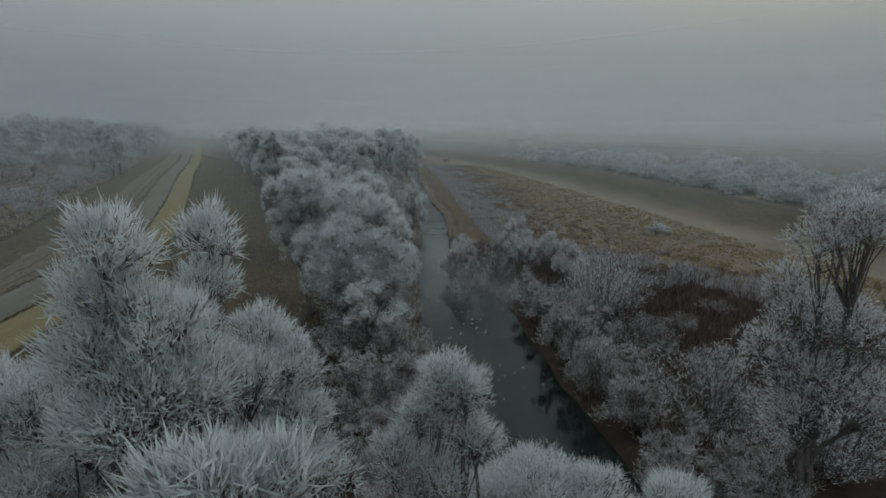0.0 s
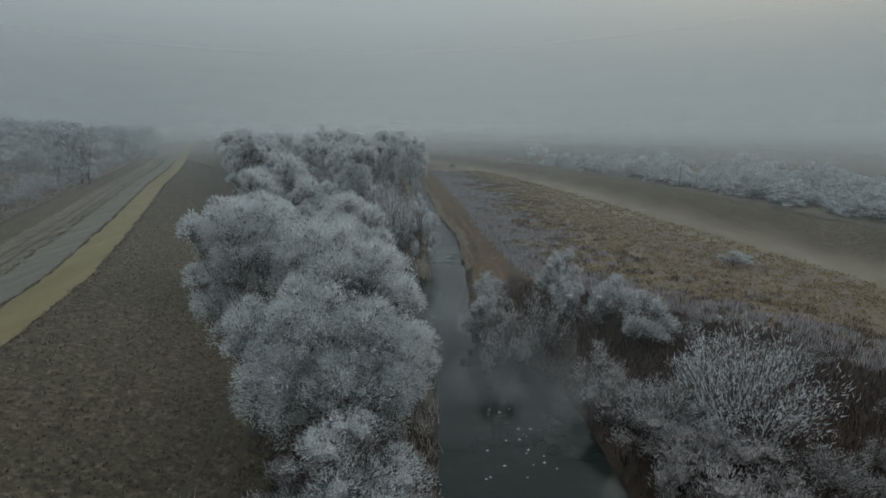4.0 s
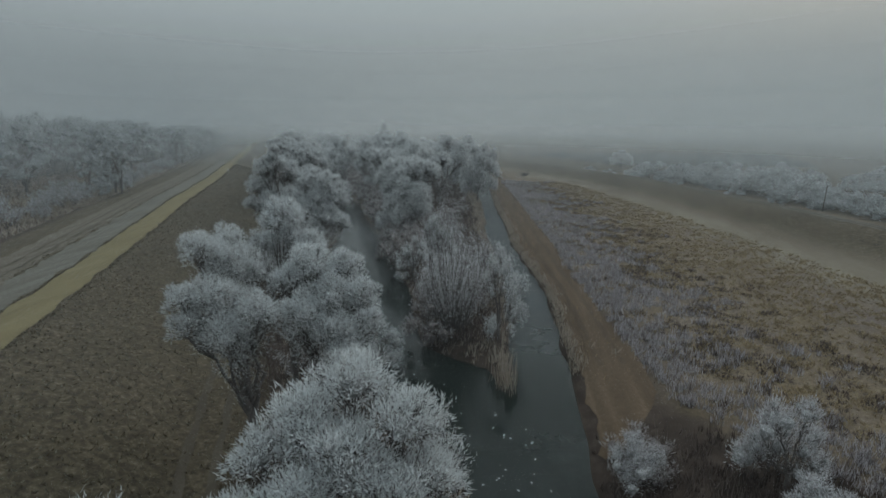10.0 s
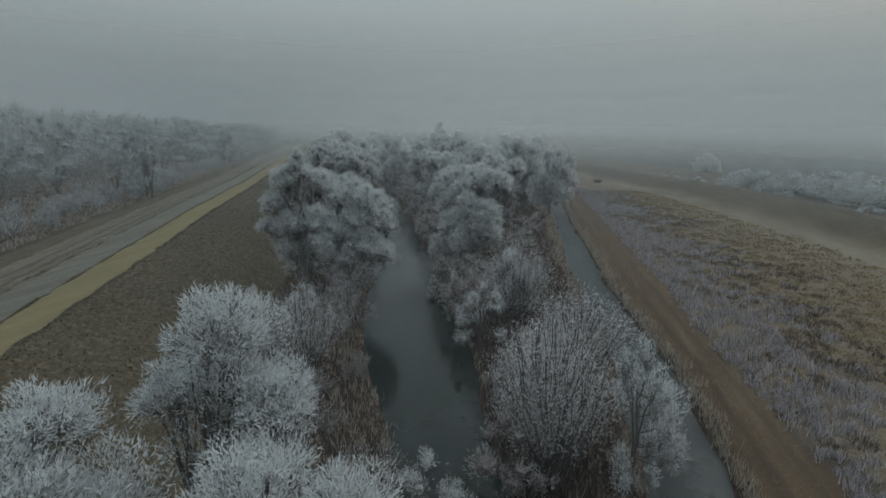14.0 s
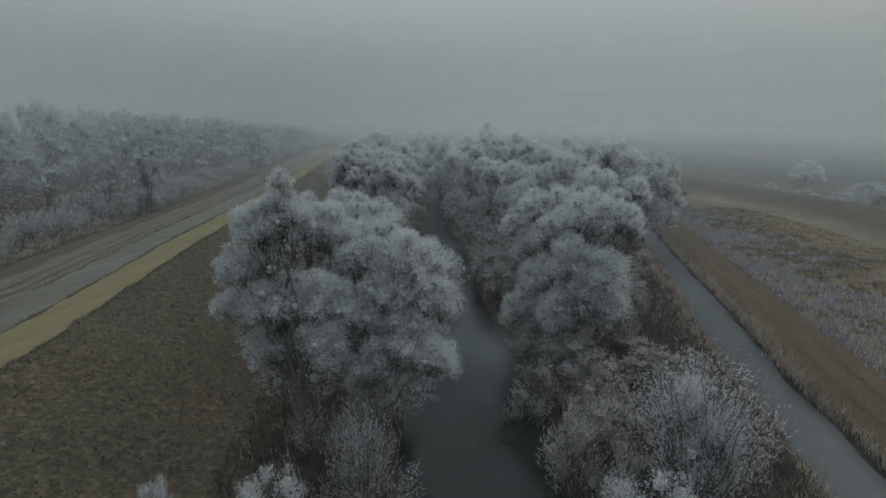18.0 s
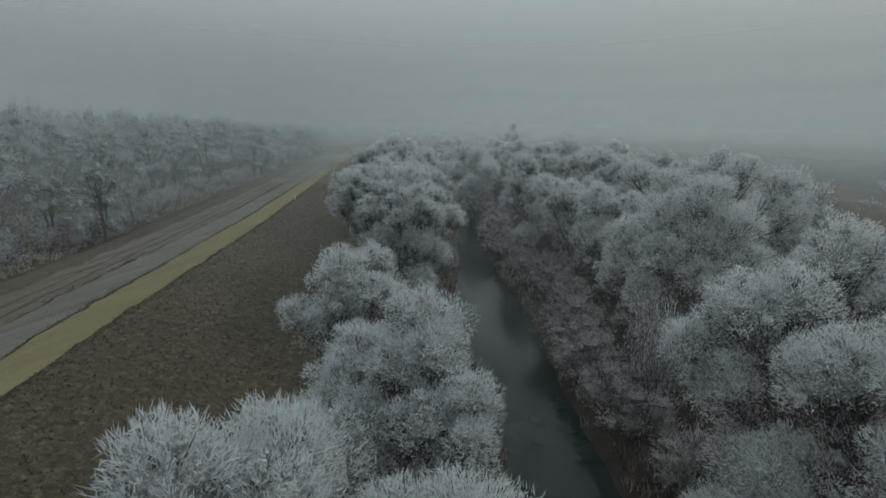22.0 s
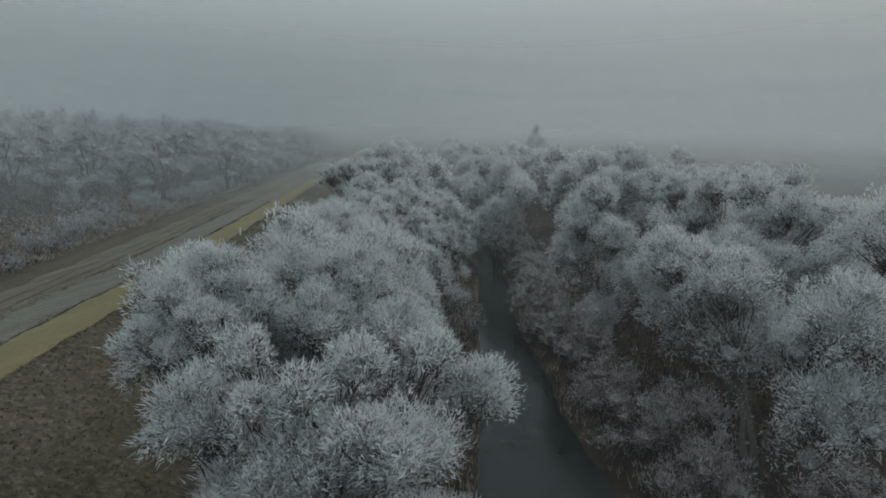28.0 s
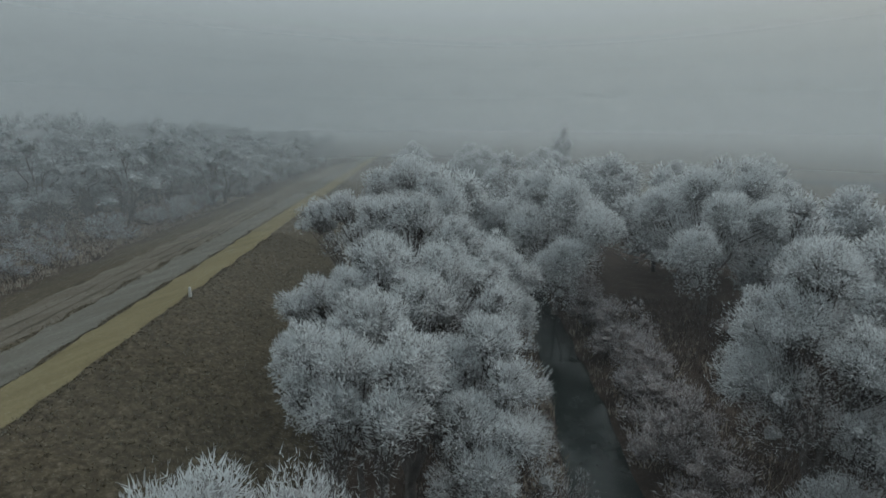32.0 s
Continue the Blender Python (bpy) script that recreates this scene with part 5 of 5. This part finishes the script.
for k in range(13):
    y = 120 + k * 15 + wood_rng.uniform(-5, 5)
    t = wood_rng.uniform(1.8, 3.0)
    plant(HEDGE[k % 3], float(at(DYKE, y)) + wood_rng.uniform(18, 24), y, t, t * wood_rng.uniform(1.1, 1.5), wood_rng.uniform(0, 360))


# ---- grass, weeds and reeds ----
def tufts(name, seedx, xs, ys, tall, blades, mat, width=0.06, splay=0.35, label="", category="grass"):
    rng = np.random.default_rng(seedx)
    zs, sd = land(xs, ys)
    keep = sd > 0.15
    xs, ys, zs = xs[keep], ys[keep], zs[keep]
    tall = tall[keep] if isinstance(tall, np.ndarray) else np.full(len(xs), tall)
    n = len(xs) * blades
    foot = np.repeat(np.stack([xs, ys, zs - 0.03], -1), blades, 0) + np.concatenate([rng.normal(size=(n, 2)) * np.repeat(tall, blades)[:, None] * 0.22, np.zeros((n, 1))], 1)
    way = np.concatenate([rng.normal(size=(n, 2)) * splay, np.ones((n, 1))], 1)
    long = np.repeat(tall, blades) * rng.uniform(0.6, 1.15, n)
    me = crown_mesh(name, bristles(rng, foot, way, long, width * rng.uniform(0.7, 1.4, n)), [mat], np.zeros(n))
    return tagged(new(name, me), label, category, kind="stuff")


g_rng = np.random.default_rng(77)
def clumps(count, y0, y1, reach, power):
    """Clump middles on the meadow, thinning out from its edge, and how weedy each place is."""
    y = g_rng.uniform(y0, y1, count)
    off = g_rng.uniform(0, 1, count) ** power * reach
    x = at(WILD_E, y) + 0.2 + off
    keep = (x - at(DYKE, y)) * 0.97 < -18
    x, y, off = x[keep], y[keep], off[keep]
    weedy = 0.85 - off / 22 - 0.35 * wobble(x, y, 6.0, 0.7) - 0.42 * wobble(x, y, 1.5, 2.2)
    return x, y, weedy + g_rng.normal(0, 0.09, len(x))


def around(x, y, each, spread):
    x, y = np.repeat(x, each), np.repeat(y, each)
    return x + g_rng.normal(0, spread, len(x)), y + g_rng.normal(0, spread, len(y))


cx, cy, weedy = clumps(12500, 38, 255, 50, 1.2)
pick = weedy > 0.42
xs, ys = around(cx[pick], cy[pick], 5, 0.28)
tufts("meadow_weed", 1, xs, ys, np.repeat(g_rng.uniform(0.4, 1.0, int(pick.sum())), 5), 5, M_WEED, 0.075, 0.3, "grey frosted weed clumps on the meadow", "weeds")
pick = (weedy > 0.15) & (weedy < 0.5)
xs, ys = around(cx[pick], cy[pick], 4, 0.35)
tufts("meadow_stalk", 13, xs, ys, np.repeat(g_rng.uniform(0.3, 0.7, int(pick.sum())), 4), 5, M_SCRUB, 0.07, 0.4, "brown dead stalks between the weeds", "weeds")
pick = weedy < 0.42
xs, ys = around(cx[pick], cy[pick], 4, 0.4)
tufts("meadow_grass", 2, xs, ys, np.repeat(g_rng.uniform(0.25, 0.6, int(pick.sum())), 4), 5, M_STRAW, 0.09, 0.8, "tufts of dry straw-coloured meadow grass", "grass")
ys = g_rng.uniform(5, 89, 14000)
ys = np.where(ys > 72 + 16 * g_rng.random(14000), g_rng.uniform(8, 72, 14000), ys)
xs = at(WILD_E, ys) + g_rng.normal(1.5, 2.5, 14000) - g_rng.uniform(0, 1, 14000) * np.minimum(30, at(WILD_E, ys) - at(RIVER_E, ys))
tufts("scrub_weed", 3, xs, ys, g_rng.uniform(0.4, 1.2, 14000), 7, M_SCRUB, 0.07, 0.25, "dark reddish scrub of dead weed stalks", "weeds")
ys = g_rng.uniform(20, 262, 26000)
xs = at(ROAD, ys) + g_rng.uniform(2.3, 20, 26000) / 0.924
tufts("slope_grass", 4, xs, ys, g_rng.uniform(0.10, 0.30, 26000), 4, M_TURF, 0.08, 0.9, "short withered grass on the embankment slope", "grass")
ys = g_rng.uniform(30, 260, 9000)
xs = np.where(g_rng.random(9000) < 0.5, at(ROAD, ys) + g_rng.normal(2.15, 0.22, 9000), at(ROAD, ys) - g_rng.normal(2.2, 0.12, 9000))
tufts("road_edge_grass", 5, xs, ys, g_rng.uniform(0.08, 0.25, 9000), 4, M_TURF, 0.07, 0.8, "frosty grass fringe along the clay road", "grass")
ys = g_rng.uniform(15, 255, 14000)
side = g_rng.random(14000)
xs = np.where(side < 0.4, at(RIVER_W, ys) - abs(g_rng.normal(0, 4, 14000)), np.where(side < 0.6, at(DITCH_E, ys) + 0.3 + abs(g_rng.normal(0, 0.5, 14000)), np.where(side < 0.8, at(ISLE_E, ys) - abs(g_rng.normal(0, 2.5, 14000)), at(ISLE_W, ys) + abs(g_rng.normal(0, 6, 14000)))))
far_bank = (ys > 98) | (side < 0.4)
tufts("bank_reed", 6, xs[far_bank], ys[far_bank], g_rng.uniform(0.4, 1.2, int(far_bank.sum())), 6, M_REED, 0.06, 0.3, "dry reed and dead grass along the banks", "reeds")
ys = g_rng.uniform(90, 320, 12000)
xs = at(ROAD, ys) - (26 + abs(g_rng.normal(0, 22, 12000))) / 0.924
tufts("wood_edge_weed", 7, xs, ys, g_rng.uniform(0.4, 1.2, 12000), 5, M_REED, 0.12, 0.4, "red-brown dead weeds before the wood", "weeds")
ys = g_rng.uniform(95, 250, 900)
xs = (at(DITCH_E, ys) + at(TRACK_E, ys)) * 0.5 + g_rng.normal(0, 1.3, 900)
tufts("track_grass", 8, xs, ys, g_rng.uniform(0.15, 0.45, 900), 4, M_STRAW, 0.05, 0.7, "stray dry grass on the earth track", "grass")

ys = g_rng.uniform(102, 262, 11000)
xs = at(ISLE_W, ys) + (at(ISLE_E, ys) - at(ISLE_W, ys)) * g_rng.uniform(0.04, 0.9, 11000)
tufts("strip_scrub", 9, xs, ys, g_rng.uniform(0.4, 1.3, 11000), 6, M_SCRUB, 0.07, 0.35, "dark reddish brush between the trees", "weeds")
ys = g_rng.uniform(15, 262, 9000)
xs = at(RIVER_W, ys) - g_rng.uniform(0.5, 11, 9000)
xs = np.maximum(xs, at(ROAD, ys) + 17)
tufts("west_bank_scrub", 10, xs, ys, g_rng.uniform(0.3, 1.1, 9000), 6, M_SCRUB, 0.07, 0.35, "dark brush under the bank trees", "weeds")
ys = g_rng.normal(95.8, 2.2, 260)
xs = -4.3 + g_rng.normal(0, 0.9, 260)
zs_reed = np.full(260, 2.0) * g_rng.uniform(0.7, 1.25, 260)
tufts("reed_bed", 12, xs, ys, zs_reed, 5, M_REED, 0.05, 0.12, "tall pale reeds at the tip of the bank", "reeds")
ys = g_rng.uniform(25, 262, 12000)
edge = g_rng.random(12000)
xs = at(ROAD, ys) - np.where(edge < 0.6, 6.9 + g_rng.normal(0, 0.5, 12000), np.where(edge < 0.8, 2.5 + g_rng.normal(0, 0.25, 12000), g_rng.uniform(7, 13, 12000)))
tufts("verge_grass", 15, xs, ys, g_rng.uniform(0.06, 0.22, 12000), 3, M_TURF, 0.10, 0.9, "thin frosty grass creeping over the gravel edge", "grass")


# ---- single things on the ground ----
def part(name, bm, material, parent, label=""):
    me = bpy.data.meshes.new(name)
    bm.to_mesh(me)
    bm.free()
    me.materials.append(material)
    ob = new(name, me)
    ob.parent = parent
    return tagged(ob, label)


def plain_material(name, colour, rough=0.7):
    n = Nodes(name, rough, 0.3)
    g = n.noise(12.0, 4)
    return n.colour(n.mix(n.math("MULTIPLY", g, 0.5), colour, tuple(c * 0.6 for c in colour)))


M_POST = plain_material("white_painted_concrete", (0.62, 0.61, 0.57))
M_ICEPIECE = plain_material("broken_ice", (0.55, 0.60, 0.62), 0.35)
M_CROP = strip_material("dark_winter_field", (0.012, 0.02, 0.02), (0.02, 0.03, 0.03), (0.035, 0.045, 0.044), -20)


def marker_post(x, y):
    root = new("marker_post")
    bm = bmesh.new()
    bmesh.ops.create_cone(bm, cap_ends=True, segments=8, radius1=0.16, radius2=0.13, depth=0.9, matrix=Matrix.Translation((0, 0, 0.4)))
    part("shaft", bm, M_POST, root)
    bm = bmesh.new()
    bmesh.ops.create_cone(bm, cap_ends=True, segments=8, radius1=0.15, radius2=0.05, depth=0.14, matrix=Matrix.Translation((0, 0, 0.92)))
    part("cap", bm, M_POST, root)
    root.matrix_basis = pose(x, y, height(x, y))
    return tagged(root, "short white kilometre post at the roadside", "post")


marker_post(-99.6, 229.8)

M_POLE = plain_material("weathered_pole_wood", (0.13, 0.115, 0.10), 0.9)


def utility_pole(x, y, tall, tilt):
    root = new("utility_pole")
    bm = bmesh.new()
    bmesh.ops.create_cone(bm, cap_ends=True, segments=8, radius1=0.17, radius2=0.12, depth=tall, matrix=Matrix.Translation((0, 0, tall / 2 - 0.3)))
    part("shaft", bm, M_POLE, root)
    bm = bmesh.new()
    bmesh.ops.create_cone(bm, cap_ends=True, segments=8, radius1=0.15, radius2=0.02, depth=0.12, matrix=Matrix.Translation((0, 0, tall - 0.24)))
    part("cap", bm, M_POLE, root)
    root.matrix_basis = pose(x, y, height(x, y), 0, tilt, 0)
    return tagged(root, "dark weathered wooden pole beside the hedge", "pole", "poles by the hedge")


utility_pole(70.6, 193.2, 6.6, 2)
utility_pole(58.1, 287.6, 6.2, -1)

# a dark heap of cut branches where the meadow ends
heap = new("brush_heap")
h_rng = random.Random(3)
for k in range(26):
    a, b = h_rng.uniform(0, 6.28), h_rng.uniform(0.5, 2.6)
    tip = (math.cos(a) * b, math.sin(a) * b, h_rng.uniform(0.4, 1.6))
    if k < 2:
        tip = ((-2.4, 3.0)[k], 0.3, (3.4, 3.2)[k])
    v, f = tube([(-tip[0] * 0.5, -tip[1] * 0.5, 0.0), (tip[0] * 0.3, tip[1] * 0.3, tip[2] * 0.5), tip], [0.12, 0.10, 0.04], 5)
    branch = new("branch", mesh_of("branch", v, f, [M_BARK], shade=True))
    branch.parent = heap
heap.matrix_basis = pose(1.2, 279, height(1.2, 279))
tagged(heap, "dark heap of cut branches on the meadow", "brush heap")

strip("winter_field", lambda y: 52 - (y - 345) * 0.45, lambda y: 150 + (y - 345) * 0.25, 345, 470, 8, M_CROP, 0.06, 12, label="dark ploughed winter field beyond the dyke", category="field")

# broken ice on the river
ice_rng = np.random.default_rng(14)
slab_v, slab_f = [], []
for k in range(240):
    y = 26 + 95 * ice_rng.uniform(0, 1) ** 1.6
    x = ice_rng.normal(0.5, 0.16) * (float(at(RIVER_E, y) if y < 92 else at(ISLE_W, y)) - float(at(RIVER_W, y))) + float(at(RIVER_W, y))
    if land(x, y)[1] > -0.4 or wobble(x, y, 4.0, 0.3) < 0.05:
        continue
    a, l, w = ice_rng.uniform(0, 3.14), ice_rng.uniform(0.03, 0.16) ** 1.2, ice_rng.uniform(0.015, 0.04)
    o = len(slab_v)
    for z in (0.005, 0.035):
        for u, v in ((-l, -w), (l, -w * 0.5), (l * 0.8, w), (-l * 0.7, w * 0.8)):
            slab_v.append((x + u * math.cos(a) - v * math.sin(a), y + u * math.sin(a) + v * math.cos(a), WATER_Z + z))
    slab_f += [(o + 4, o + 5, o + 6, o + 7)] + [(o + i, o + (i + 1) % 4, o + 4 + (i + 1) % 4, o + 4 + i) for i in range(4)]
tagged(new("ice_shard", mesh_of("ice_shard", slab_v, slab_f, [M_ICEPIECE])), "scattered white shards of broken river ice", "ice", kind="stuff")

# ---- see-through walls that stand in for mist closing in all round, far from the path ----
for a, b, thick, top in ((98, 192, 0.10, 36), (128, 220, 0.13, 45), (170, 280, 0.24, 58), (230, 370, 0.32, 75), (320, 500, 0.40, 110), (460, 700, 0.55, 170), (700, 1000, 0.8, 260)):
    ring = []
    for k in range(96):
        w = 2 * math.pi * k / 96
        u, v = a * math.cos(w) * (1 + 0.03 * math.sin(5 * w + a)), b * math.sin(w) * (1 + 0.03 * math.cos(4 * w + b))
        ring.append((-25 + u * 0.95 - v * 0.31, 100 + u * 0.31 + v * 0.95))
    verts = [(x, y, -2) for x, y in ring] + [(x, y, 40 + 0.5 * b) for x, y in ring]
    faces = [(k, (k + 1) % 96, 96 + (k + 1) % 96, 96 + k) for k in range(96)]
    veil = new("backdrop_mist", mesh_of("backdrop_mist", verts, faces, [mist_material(thick, top * 0.95, a)], shade=True))
    tagged(veil, "pale freezing mist that hides the distance", "mist", kind="structure")

# see-through curtains added to imitate haze growing with distance, all of it below the height of flight
M_HAZE_CURTAIN = low_mist_material("ground_mist", 0.025)
FLOW = ((0, 0), (60, -6), (100, -20), (140, -38), (190, -58), (300, -98), (420, -145))
for k in range(24):
    y = 44 + k * 13.0
    x = float(at(FLOW, y))
    sway = np.linspace(-1, 1, 21)
    px = x + sway * 150
    py = y + 0.28 * sway * 150 + 26 * (1 - np.cos(sway * 1.2)) * -1.0 + 1.6 * wobble(px, px * 0 + y, 12.0)
    verts = [(float(u), float(v), -1.2) for u, v in zip(px, py)] + [(float(u), float(v), 18.8) for u, v in zip(px, py)]
    faces = [(i, i + 1, 22 + i, 21 + i) for i in range(20)]
    veil = new("ground_mist", mesh_of("ground_mist", verts, faces, [M_HAZE_CURTAIN], shade=True))
    tagged(veil, "see-through curtain that imitates haze between the trees", "mist", kind="structure")

# wisps of steam low over the river
M_WISP = low_mist_material("river_steam", 0.16, (-0.8, 1.2), (1.6, 5.5), 0.13, (0.42, 0.68, 0.0, 1.6))
for y, shift in ((54, 0), (58, 2), (62, -1), (67, 1), (72, 0), (139, 2), (143, -2), (147, 1), (176, -4), (180, -3)):
    east = float(at(RIVER_E, y) if y < 90 else at(ISLE_W, y))
    west = float(at(RIVER_W, y))
    px = np.linspace(west - 1.5, east + 1.5, 9) + shift * 0.3
    py = y + (px - west) * 0.12 + 0.8 * np.sin(px * 0.5 + y)
    verts = [(float(u), float(v), -0.78) for u, v in zip(px, py)] + [(float(u), float(v), 5.6) for u, v in zip(px, py)]
    faces = [(i, i + 1, 10 + i, 9 + i) for i in range(8)]
    tagged(new("river_steam", mesh_of("river_steam", verts, faces, [M_WISP], shade=True)), "wisp of cold steam over the river", "mist", kind="structure")
